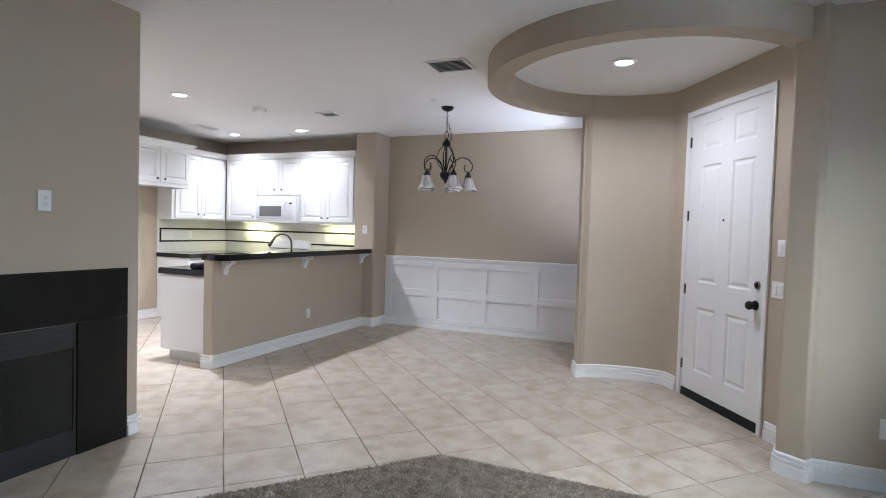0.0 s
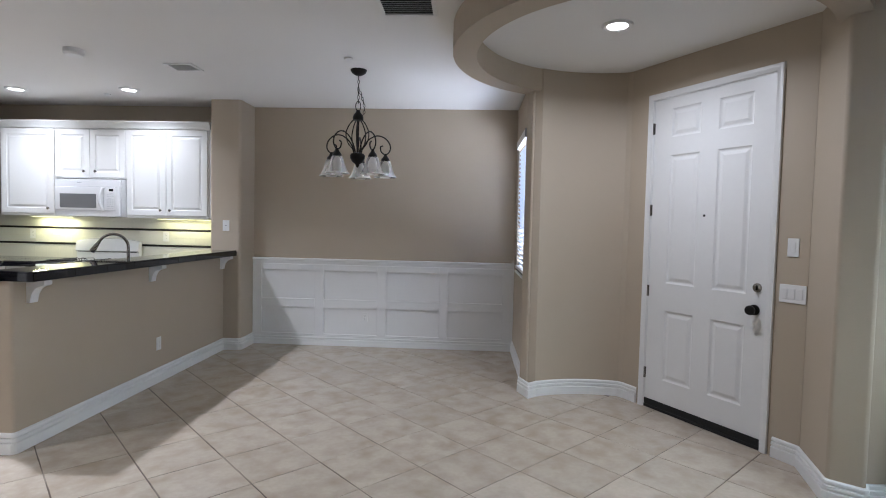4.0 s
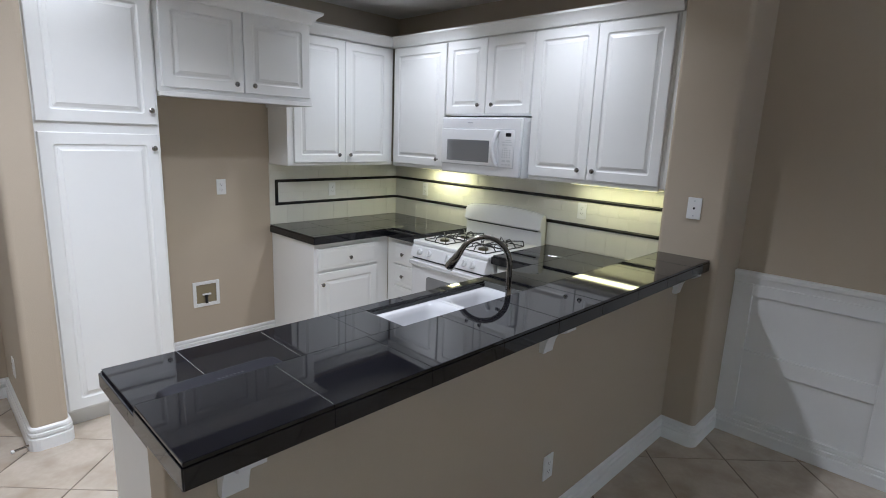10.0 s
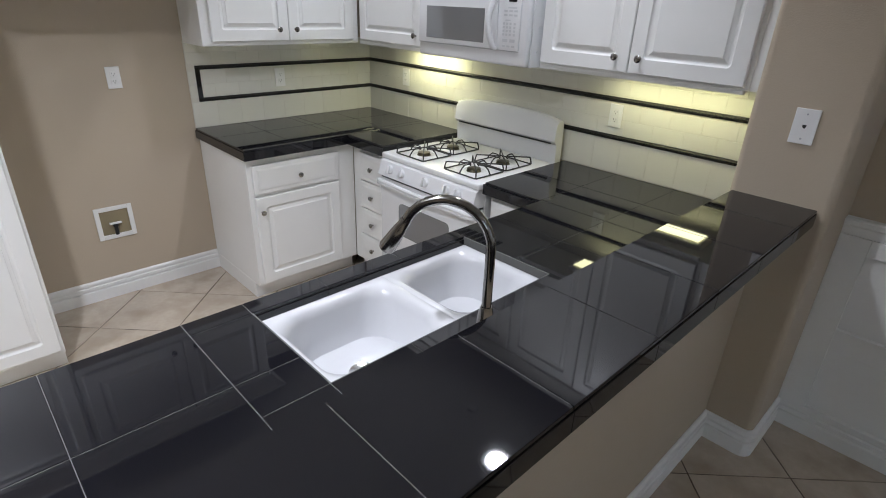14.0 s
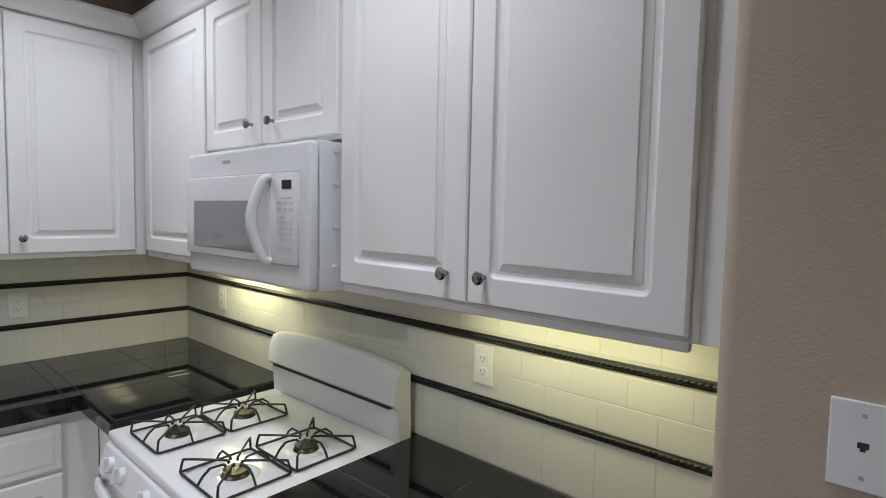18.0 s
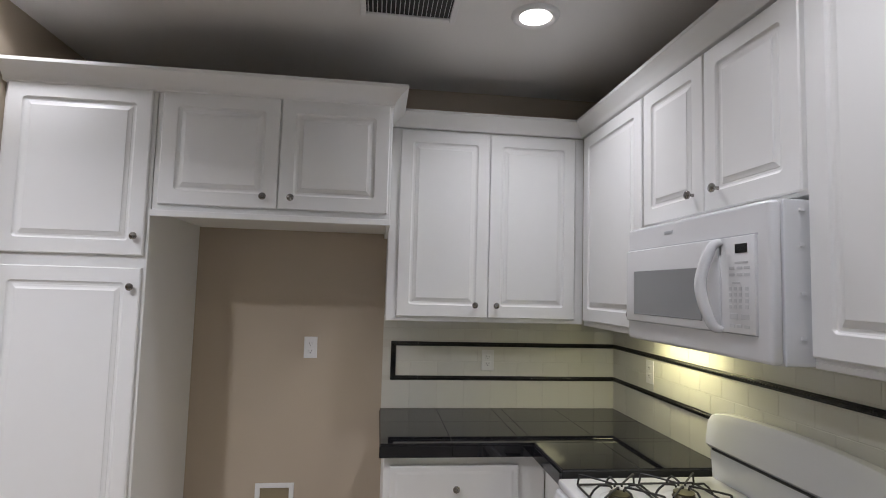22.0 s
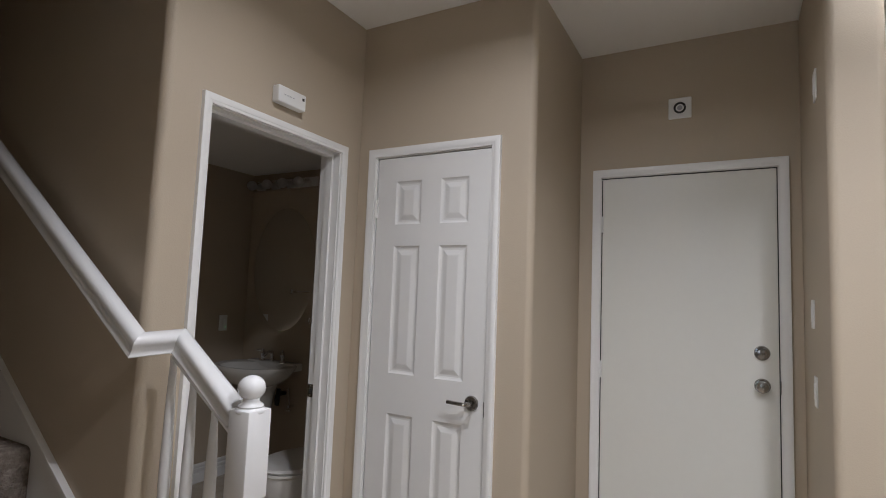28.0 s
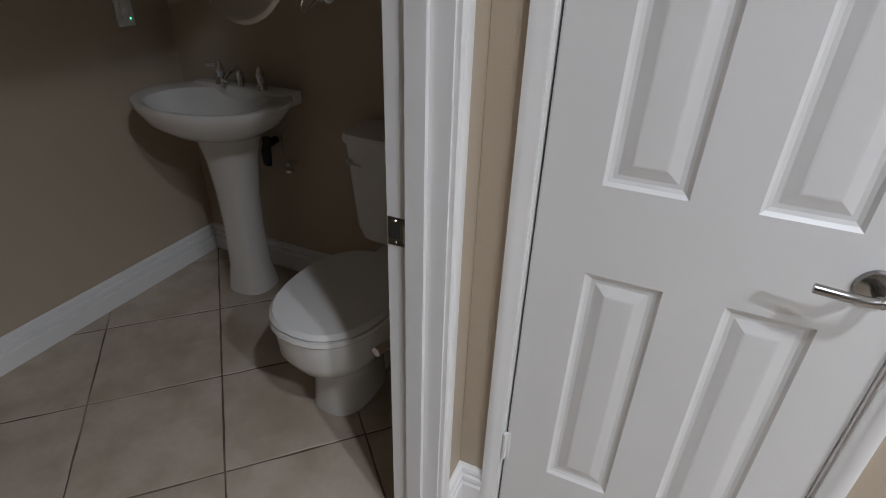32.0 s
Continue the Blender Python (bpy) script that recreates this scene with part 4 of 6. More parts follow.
worktop("side_counter", rects, "black polished granite tile counter in the corner by the range", CTS,
        [(-6.272, -6.260, a, b) for a, b in zip(YS, YS[1:])] + [(-6.93, -6.262, 5.946, 5.958), (-6.259, -5.912, 6.612, 6.624)],
        [[(-6.938, 5.955), (-6.268, 5.955), (-6.268, 6.622), (-5.914, 6.622), (-5.914, 7.295), (-6.938, 7.295)]], M_GROUT_BK)

# corbels under the bar
for y in (4.315, 5.575, 6.87):
    c = thing("corbel", (-4.0, y, 0.90), "white painted wooden bracket under the bar top", "bracket", "brackets under the bar")
    prof = [(0, 0.905), (0.022, 0.905), (0.026, 0.935)] + [(0.03 + 0.075 * (1 - math.cos(a)), 0.935 + 0.078 * math.sin(a)) for a in [math.pi / 2 * k / 6 for k in range(1, 7)]] + [(0.118, 1.02), (0.118, 1.046), (0, 1.046)]
    b = moved(prism([(x, z) for x, z in prof], -0.032, 0.032, 0.0015), Matrix(((1, 0, 0, -3.99), (0, 0, 1, y), (0, 1, 0, 0), (0, 0, 0, 1))))
    bmesh.ops.recalc_face_normals(b, faces=b.faces)
    part("bracket", b, M_TRIM, c)


# ---- sink and tap ----
def loop_rect(x0, x1, y0, y1, r, z, b, n=5):
    pts = []
    for cx, cy, a0 in ((x1 - r, y1 - r, 0), (x0 + r, y1 - r, 90), (x0 + r, y0 + r, 180), (x1 - r, y0 + r, 270)):
        for k in range(n + 1):
            a = radians(a0 + 90 * k / n)
            pts.append(b.verts.new((cx + r * math.cos(a), cy + r * math.sin(a), z)))
    return pts


def bridge(b, p, q):
    for k in range(len(p)):
        b.faces.new((p[k], p[(k + 1) % len(p)], q[(k + 1) % len(q)], q[k]))


def bowl(x0, x1, y0, y1, top, depth, rim):
    b = bmesh.new()
    l = [loop_rect(x0, x1, y0, y1, 0.0015, top, b)]
    for i, z, r in ((rim * 0.3, 0.0035, 0.02), (rim * 0.8, 0.002, 0.045), (rim + 0.006, -0.006, 0.07), (rim + 0.014, -0.03, 0.085), (rim + 0.022, -depth * 0.65, 0.09), (rim + 0.040, -depth * 0.92, 0.09), (rim + 0.075, -depth, 0.07)):
        l.append(loop_rect(x0 + i, x1 - i, y0 + i, y1 - i, r, top + z, b))
    for p, q in zip(l, l[1:]):
        bridge(b, p, q)
    b.faces.new(l[-1])
    bmesh.ops.recalc_face_normals(b, faces=b.faces)
    return b


sk = thing("kitchen_sink", (-4.54, 5.68, 0.74), "white porcelain double-bowl sink set into the black counter", "sink")
part("bowl", bowl(SINK[0] + 0.004, SINK[1] - 0.002, SINK[2] + 0.004, 5.70, CTR - 0.032, 0.16, 0.026), M_SINK, sk, smooth=True)
part("bowl", bowl(SINK[0] + 0.004, SINK[1] - 0.002, 5.70, SINK[3] - 0.004, CTR - 0.032, 0.16, 0.026), M_SINK, sk, smooth=True)
for y in (5.48, 5.895):
    part("drain", lathe([(0.04, 0.0), (0.038, 0.003), (0.02, 0.001)], 20, (-4.54, y, CTR - 0.192)), M_CHROME, sk, smooth=True)
FAX, FAY = -4.25, 5.665
tp = thing("kitchen_faucet", (FAX, FAY, CTR), "brushed nickel gooseneck pull-down kitchen faucet", "faucet")
part("base", lathe([(0.032, 0), (0.031, 0.008), (0.025, 0.03), (0.019, 0.075), (0.0145, 0.09)], 20, (FAX, FAY, CTR)), M_STEEL, tp, smooth=True)
d = Vector((math.cos(radians(211)), math.sin(radians(211)), 0))
neck = [Vector((FAX, FAY, CTR + 0.08)), Vector((FAX, FAY, 1.188))]
neck += [Vector((FAX, FAY, 1.188)) + d * (0.113 * (1 - math.cos(a))) + UP * (0.113 * math.sin(a)) for a in [math.pi * k / 14 for k in range(1, 13)]]
part("neck", tube(neck, 0.0125, 12), M_STEEL, tp, smooth=True)
e0, e1 = neck[-1], (neck[-1] - neck[-2]).normalized()
part("spray_head", tube([e0, e0 + e1 * 0.02, e0 + e1 * 0.03, e0 + e1 * 0.095, e0 + e1 * 0.105], [0.0145, 0.0145, 0.017, 0.023, 0.019], 14), M_STEEL, tp, smooth=True)

cs = thing("hard_case", (-4.366, 4.475, CTR), "black zipped hard-shell case lying on the counter", "case")
cm = pose(-4.366, 4.475, CTR, 0, 0, 2)


def loft(sections, n=28, cap0=True, cap1=True):
    """Rings of (cx, cy, rx, ry, z, squareness) joined into a skin."""
    b = bmesh.new()
    rings = []
    for cx, cy, rx, ry, z, p in sections:
        ring = []
        for k in range(n):
            a = 2 * math.pi * k / n
            c, s = math.cos(a), math.sin(a)
            ring.append(b.verts.new((cx + rx * math.copysign(abs(c) ** (2 / p), c), cy + ry * math.copysign(abs(s) ** (2 / p), s), z)))
        rings.append(ring)
    for lo, hi in zip(rings, rings[1:]):
        bridge(b, lo, hi)
    if cap0:
        b.faces.new(rings[0][::-1])
    if cap1:
        b.faces.new(rings[-1])
    bmesh.ops.recalc_face_normals(b, faces=b.faces)
    return b


def shell(grow, rows):
    return loft([(0, 0, 0.072 + grow - e, 0.186 + grow - e, z, p) for e, z, p in rows], 64)


part("lower_shell", moved(shell(0, [(0.012, 0.0, 6), (0.003, 0.005, 6.5), (0, 0.014, 7), (0, 0.027, 7)]), cm), M_CASE, cs, smooth=True)
part("upper_shell", moved(shell(0, [(0, 0.031, 7), (0, 0.040, 7), (0.003, 0.051, 6.5), (0.010, 0.058, 6), (0.020, 0.0605, 5.5), (0.045, 0.0615, 4.5)]), cm), M_CASE, cs, smooth=True)
part("zip", moved(shell(0.0015, [(0, 0.0255, 7), (0, 0.0325, 7)]), cm), M_SLOT, cs, smooth=True)
for z in (0.0225, 0.0355):
    part("piping", moved(shell(0.0012, [(0.0014, z - 0.0018, 7), (0, z - 0.0008, 7), (0, z + 0.0008, 7), (0.0014, z + 0.0018, 7)]), cm), M_CASE, cs, smooth=True)
part("zip_pull", moved(box(0.068, 0.079, -0.10, -0.07, 0.02, 0.026, 0.002), cm), M_PLASTIC, cs)
for k in range(7):
    part("lettering", moved(box(-0.004 + 0.002 * (k % 2), 0.006, -0.03 + 0.012 * k, -0.023 + 0.012 * k, 0.0608, 0.0619), cm), M_FAINT, cs)

# ---- range ----
RX0, RX1 = -5.902, -5.138
rg = thing("gas_range", (-5.52, 6.93, 0), "white gas range with black grates and curved backguard", "range")
part("body", box(RX0 + 0.004, RX1 - 0.004, 6.66, 7.27, 0.03, 0.90, 0.004), M_APPL, rg)
ct = box(RX0, RX1, 6.602, 7.22, 0.897, 0.930, 0.010, 3)
part("cooktop", ct, M_APPL, rg, smooth=True)
pan = prism([(6.570, 0.806), (6.66, 0.800), (6.66, 0.899), (6.612, 0.899), (6.594, 0.890)], RX0 + 0.006, RX1 - 0.006, 0.003)
part("control_panel", moved(pan, Matrix(((0, 0, 1, 0), (1, 0, 0, 0), (0, 1, 0, 0), (0, 0, 0, 1)))), M_APPL, rg)
for x in (-5.80, -5.70, -5.505, -5.340, -5.262):
    kb = joined([lathe([(0.026, 0), (0.024, 0.012), (0.021, 0.016)], 20), box(-0.006, 0.006, -0.024, 0.024, 0.014, 0.030, 0.003)])
    part("burner_knob", moved(kb, pose(x, 6.583, 0.852, 90 - 14, 0, 0)), M_APPL, rg, smooth=True)
od = part("oven_door", box(RX0 + 0.006, RX1 - 0.006, 6.588, 6.66, 0.215, 0.790, 0.010, 3), M_APPL, rg, smooth=True)
b = moved(prism(rounded([(-5.725, 0.475), (-5.315, 0.475), (-5.315, 0.672), (-5.725, 0.672)], 0.03), 0, 0.004), Matrix(((1, 0, 0, 0), (0, 0, -1, 6.5885), (0, 1, 0, 0), (0, 0, 0, 1))))
part("oven_window", b, M_MWGLASS, od, "grey screened glass")
hp = curve([(RX0 + 0.01, 6.590, 0.750), (RX0 + 0.05, 6.560, 0.762), (-5.52, 6.535, 0.768), (RX1 - 0.05, 6.560, 0.762), (RX1 - 0.01, 6.590, 0.750)], 8)
part("oven_handle", joined([tube([p + Vector((0, 0, dz)) for p in hp], 0.012, 8) for dz in (0.0, 0.016)]), M_APPL, od, smooth=True)
part("vent_gap", box(RX0 + 0.012, RX1 - 0.012, 6.592, 6.66, 0.790, 0.803), M_SLOT, rg)
part("drawer", box(RX0 + 0.006, RX1 - 0.006, 6.596, 6.66, 0.035, 0.205, 0.008, 3), M_APPL, rg, smooth=True)
# backguard with an arched top
n = 14
arcx = [RX0 + (RX1 - RX0) * k / n for k in range(n + 1)]
tops = [1.165 + 0.033 * math.sin(math.pi * min(1, max(0, (k / n)))) ** 0.5 for k in range(n + 1)]
bg = bmesh.new()
sect = []
for x, zt in zip(arcx, tops):
    sect.append([bg.verts.new(v) for v in ((x, 7.218, 0.924), (x, 7.212, 1.035), (x, 7.190, 1.055), (x, 7.200, zt - 0.03), (x, 7.215, zt - 0.006), (x, 7.235, zt), (x, 7.262, zt - 0.01), (x, 7.268, 0.924))])
for p, q in zip(sect, sect[1:]):
    for k in range(8):
        bg.faces.new((p[k], p[(k + 1) % 8], q[(k + 1) % 8], q[k]))
bg.faces.new(sect[0][::-1])
bg.faces.new(sect[-1])
bmesh.ops.recalc_face_normals(bg, faces=bg.faces)
part("backguard", bg, M_APPL, rg, smooth=True)
part("backguard_vent", box(RX0 + 0.03, RX1 - 0.03, 7.196, 7.2145, 1.037, 1.0445), M_SLOT, rg, "thin black vent slot")


def grate(x, y):
    w, h, z0, z1 = 0.114, 0.107, 0.9365, 0.972
    ring = [(x + u, y + v, z0) for u, v in rounded([(-w, -h), (w, -h), (w, h), (-w, h)], 0.012, 3)]
    b = [tube(ring, 0.0038, 6, closed=True)]
    for u, v in ((-1, -1), (1, -1), (1, 1), (-1, 1), (0, -1), (1, 0), (0, 1), (-1, 0)):
        k = 0.985 if u and v else 1.0
        e = 0.93 if u and v else 0.72
        c = 0.026 if u and v else 0.036
        n_ = math.hypot(u * w, v * h)
        b.append(tube(curve([(x + u * w * k, y + v * h * k, z0), (x + u * w * (k + e) / 2, y + v * h * (k + e) / 2, z0 + 0.022), (x + u * w * e, y + v * h * e, z1 - 0.002), (x + u * w * e * 0.93, y + v * h * e * 0.93, z1 + 0.002), (x + u * w / n_ * c, y + v * h / n_ * c, z1), (x + u * w / n_ * c * 0.8, y + v * h / n_ * c * 0.8, z1 - 0.008)], 4), 0.0037, 6))
    part("grate", joined(b), M_IRON, rg, "black cast-iron grate", smooth=True)
    part("burner_bowl", lathe([(0.066, 0.9302), (0.062, 0.9330), (0.045, 0.9322)], 24, (x, y, 0)), M_APPL, rg, smooth=True)
    part("burner_cap", lathe([(0.040, 0.932), (0.036, 0.938), (0.034, 0.942), (0.036, 0.944), (0.035, 0.948), (0.010, 0.9495)], 28, (x, y, 0)), M_BURNER, rg, smooth=True)


for gx in (-5.702, -5.312):
    for gy in (6.750, 6.980):
        grate(gx, gy)

# ---- microwave ----
MX0, MX1 = -5.893, -5.141
mw = thing("microwave", (-5.517, 7.09, 1.447), "white over-the-range microwave with grey window", "microwave")
part("body", box(MX0, MX1, 6.908, 7.288, 1.450, 1.866, 0.003), M_APPL, mw)
part("face", box(MX0, MX1, 6.872, 6.907, 1.452, 1.864, 0.012, 4), M_APPL, mw, smooth=True)
dr = part("door", box(MX0 + 0.006, -5.325, 6.861, 6.875, 1.520, 1.780, 0.005, 3), M_APPL, mw, smooth=True)
part("window", box(-5.825, -5.405, 6.8595, 6.863, 1.545, 1.702, 0.002), M_MWGLASS, dr, "grey screened glass")
hp = curve([(-5.318, 6.862, 1.526), (-5.326, 6.836, 1.545), (-5.338, 6.812, 1.648), (-5.326, 6.836, 1.750), (-5.318, 6.862, 1.769)], 8)
part("handle", tube(hp, [0.010 + 0.006 * math.sin(math.pi * k / (len(hp) - 1)) for k in range(len(hp))], 12), M_APPL, dr, smooth=True)
part("door_gap", joined([box(MX0 + 0.004, -5.187, 6.8712, 6.8726, 1.5175, 1.5215), box(MX0 + 0.004, -5.183, 6.8712, 6.8726, 1.7785, 1.7835), box(-5.3245, -5.3215, 6.8712, 6.8726, 1.5175, 1.7835)]), M_APPL_GREY, mw, "thin grey gap round the door")
cp = part("control_panel", box(-5.322, -5.186, 6.863, 6.875, 1.520, 1.780, 0.004, 2), M_APPL, mw, smooth=True)
part("display", box(-5.260, -5.212, 6.8615, 6.864, 1.734, 1.759, 0.001), M_DISPLAY, cp, "black clock display")
PANEL = [(1.709, (-5.236,), 0.026, 0.003)] + [(z, (-5.274, -5.243, -5.214), 0.011, 0.004) for z in (1.695, 1.677)]
PANEL += [(1.655, (-5.257,), 0.016, 0.003)] + [(z, (-5.281, -5.261, -5.241, -5.216), 0.006, 0.005) for z in (1.640, 1.624, 1.608, 1.592)]
PANEL += [(1.566, (-5.268, -5.224), 0.016, 0.007), (1.541, (-5.274, -5.246, -5.217), 0.010, 0.004)]
for zz, xs, ww, hh in PANEL:
    for x in xs:
        part("button", box(x - ww, x + ww, 6.8622, 6.8634, zz - hh, zz + hh, 0.0004, 1), M_PRINT, cp)
part("badge", box(-5.63, -5.58, 6.8708, 6.8725, 1.822, 1.831), M_APPL_GREY, mw)
part("vent", joined([box(-5.75 + 0.05 * k, -5.715 + 0.05 * k, 6.95, 7.05, 1.4455, 1.448) for k in range(9)]), M_SLOT, mw)
for z in (1.52, 1.63, 1.75, 1.84):
    part("side_clip", box(MX1 - 0.001, MX1 + 0.004, 6.950, 6.964, z - 0.004, z + 0.004, 0.001, 1), M_APPL, mw)

# ---- plates on walls ----


def outlet(m, label, holes=2, w=0.07, h=0.115):
    t = thing("wall_outlet", m.translation, label, "outlet", "white wall plates")
    pl = part("plate", moved(box(-w / 2, w / 2, -h / 2, h / 2, 0, 0.006, 0.002), m), M_PLASTIC, t)
    for k in range(holes):
        z = (k - (holes - 1) / 2) * 0.039
        f = part("socket", moved(box(-0.017, 0.017, z - 0.014, z + 0.014, 0.004, 0.0078, 0.003), m), M_PLASTIC, pl)
        part("slot", moved(joined([box(-0.0075, -0.0055, z - 0.002, z + 0.006, 0.0074, 0.0082), box(0.0055, 0.0075, z - 0.002, z + 0.006, 0.0074, 0.0082), box(-0.002, 0.002, z - 0.010, z - 0.006, 0.0074, 0.0082)]), m), M_SLOT, t)
    return t


def light_switch(m, n, label):
    w = 0.07 + 0.046 * (n - 1)
    t = thing("light_switch", m.translation, label, "switch", "white wall plates")
    pl = part("plate", moved(box(-w / 2, w / 2, -0.0575, 0.0575, 0, 0.006, 0.002), m), M_PLASTIC, t)
    for k in range(n):
        x = (k - (n - 1) / 2) * 0.046
        part("rocker", moved(joined([box(x - 0.017, x + 0.017, -0.034, 0.034, 0.005, 0.0075, 0.001, 1), box(x - 0.014, x + 0.014, -0.031, 0.031, 0.007, 0.0095, 0.002)]), m), M_PLASTIC, pl)
    return t


mj = facing((-3.960, 6.920, 1.384), (1, 0))
pp = thing("phone_plate", mj.translation, "white telephone jack plate on the beige column", "wall plate", "white wall plates")
part("plate", moved(box(-0.037, 0.037, -0.059, 0.059, 0, 0.006, 0.002), mj), M_PLASTIC, pp)
part("jack", moved(joined([box(-0.006, 0.006, -0.002, 0.006, 0.0055, 0.0066), box(-0.003, 0.003, -0.006, -0.002, 0.0055, 0.0066)]), mj), M_SLOT, pp, "small dark telephone socket")
for dz in (-0.041, 0.041):
    part("screw", moved(lathe([(0.0035, 0.0055), (0.003, 0.0072)], 10, (0, dz, 0)), mj), M_APPL_GREY, pp)
outlet(facing((-3.99, 5.68, 0.342), (0, 1)), "white outlet low on the half wall")
outlet(facing((FRIDGE, 5.564, 1.281), (0, 1)), "white outlet in the refrigerator space")
outlet(facing((-6.928, 6.545, 1.225), (0, 1)), "cream outlet in the tiled backsplash")
outlet(facing((-6.50, 7.288, 1.232), (1, 0)), "cream outlet in the backsplash beside the range")
outlet(facing((-4.857, 7.288, 1.232), (1, 0)), "cream outlet under the yellow-green lamp")
outlet(facing((-2.468, 7.29, 0.345), (1, 0)), "white outlet in the wainscot panel")
outlet(facing((DINING, 6.18, 0.36), (0, -1)), "white outlet under the dining window")
outlet(facing((1.212, 4.012, 0.358), (1, 0)), "white outlet low on the living room wall")
outlet(facing((-3.2, 2.195, 1.508), (0, 1)), "white outlet above the fireplace")
outlet(facing((-6.595, 4.185, 0.34), (1, 0)), "white outlet low on the pantry wall")
light_switch(facing((-6.60, 4.185, 1.065), (1, 0)), 1, "white rocker switch on the pantry wall")
light_switch(facing((-6.65, 4.185, 1.363), (1, 0)), 1, "white rocker switch high on the pantry wall")
light_switch(facing((-6.455, 4.185, 2.232), (1, 0)), 1, "white blank plate high on the pantry wall")
light_switch(facing((*door_wall(1.155), 1.352), DOOR_D), 1, "white switch beside the front door")
light_switch(facing((*door_wall(1.165), 1.062), DOOR_D), 3, "white triple rocker switch beside the front door")

# water valve box in the refrigerator space
wb = thing("water_valve_box", (FRIDGE, 5.41, 0.365), "white recessed water valve box with a brass valve", "valve box")
part("flange", joined([box(FRIDGE, FRIDGE + 0.008, a, b, c, d, 0.002, 1) for a, b, c, d in ((5.31, 5.335, 0.368, 0.566), (5.485, 5.51, 0.368, 0.566), (5.335, 5.485, 0.368, 0.395), (5.335, 5.485, 0.541, 0.566))]), M_PLASTIC, wb)
# no real depth here: the recess's shade is in the plate's colour
part("recess", box(FRIDGE, FRIDGE + 0.002, 5.335, 5.485, 0.395, 0.541), M_BOX_SHADE, wb, "flat plate painted as the shadowed inside of the box")
part("valve", lathe([(0.010, 0), (0.010, 0.05), (0.014, 0.052), (0.014, 0.065), (0.006, 0.068)], 14, (FRIDGE + 0.016, 5.405, 0.395)), M_IRON, wb, smooth=True)
part("valve_handle", box(FRIDGE + 0.010, FRIDGE + 0.024, 5.375, 5.44, 0.460, 0.472, 0.003), M_PLASTIC, wb)

# ---- fireplace ----
fp = thing("fireplace", (-3.2, 1.9, 0), "black stone fireplace surround with dark glass front", "fireplace")
FX = -3.2
part("header", box(FX, FX + 0.020, 1.11, 2.69, 0.795, 1.107, 0.003), M_FIRE, fp)
part("leg", box(FX, FX + 0.020, 2.372, 2.69, 0.0, 0.793, 0.003), M_FIRE, fp)
part("leg", box(FX, FX + 0.020, 1.11, 1.428, 0.0, 0.793, 0.003), M_FIRE, fp)
part("firebox_frame", joined([box(FX, FX + 0.012, 1.43, 2.37, 0.65, 0.79, 0.002), box(FX, FX + 0.012, 1.43, 2.37, 0.0, 0.155, 0.002), box(FX, FX + 0.012, 2.352, 2.37, 0.155, 0.65), box(FX, FX + 0.012, 1.43, 1.448, 0.155, 0.65)]), M_IRON, fp, "black metal firebox frame")
part("glass", box(FX, FX + 0.006, 1.45, 2.35, 0.157, 0.648), M_FIREGLASS, fp, "dark smoked glass")
for k in range(4):
    part("louvre", moved(box(1.45, 2.35, -0.012, 0.012, 0, 0.003), Matrix(((0, 0, 1, FX + 0.013), (1, 0, 0, 0), (0, 1, 0, 0.675 + 0.03 * k), (0, 0, 0, 1)))), M_IRON, fp)

# ---- chandelier ----
CX, CY = -2.255, 5.765
ch = thing("chandelier", (CX, CY, CEIL), "dark bronze five-arm chandelier with frosted bell shades, unlit", "chandelier")


def at_c(r, a, z):
    return (CX + r * math.cos(radians(a)), CY + r * math.sin(radians(a)), z)


part("canopy", lathe([(0.012, CEIL - 0.05), (0.03, CEIL - 0.045), (0.058, CEIL - 0.028), (0.07, CEIL - 0.008), (0.07, CEIL)], 28, (CX, CY, 0)), M_BRONZE, ch, smooth=True)
z = CEIL - 0.05
k = 0
while z > 2.50:
    ov = [(CX + (0.009 * math.cos(t_) if k % 2 else 0), CY + (0 if k % 2 else 0.009 * math.cos(t_)), z - 0.019 + 0.019 * math.sin(t_)) for t_ in [2 * math.pi * q / 12 for q in range(12)]]
    part("chain_link", tube(ov, 0.0022, 6, closed=True), M_BRONZE, ch, smooth=True)
    z -= 0.033
    k += 1
part("loop", tube([(CX + 0.022 * math.cos(t_), CY, 2.455 + 0.042 * math.sin(t_)) for t_ in [2 * math.pi * q / 18 for q in range(18)]], 0.004, 8, closed=True), M_BRONZE, ch, smooth=True)
drape = curve([(CX, CY, 2.60), (CX + 0.022, CY + 0.006, 2.56), (CX + 0.040, CY + 0.010, 2.50), (CX + 0.052, CY + 0.008, 2.44), (CX + 0.050, CY + 0.002, 2.395), (CX + 0.036, CY, 2.372)], 12)
gone, at_link, k = 0.0, 0.0, 0
for p_, q_ in zip(drape, drape[1:]):
    p_, q_ = Vector(p_), Vector(q_)
    gone += (q_ - p_).length
    if gone >= at_link:
        w_ = (q_ - p_).normalized()
        s_ = w_.cross(Vector((0, 1, 0)) if k % 2 else Vector((1, 0.3, 0))).normalized()
        part("chain_link", tube([q_ + w_ * (0.017 * math.sin(t_)) + s_ * (0.009 * math.cos(t_)) for t_ in [2 * math.pi * q / 12 for q in range(12)]], 0.0022, 6, closed=True), M_BRONZE, ch, smooth=True)
        at_link += 0.029
        k += 1
part("hub", lathe([(0.016, 2.325), (0.045, 2.335), (0.047, 2.36), (0.036, 2.385), (0.022, 2.40), (0.012, 2.42)], 24, (CX, CY, 0)), M_BRONZE, ch, smooth=True)
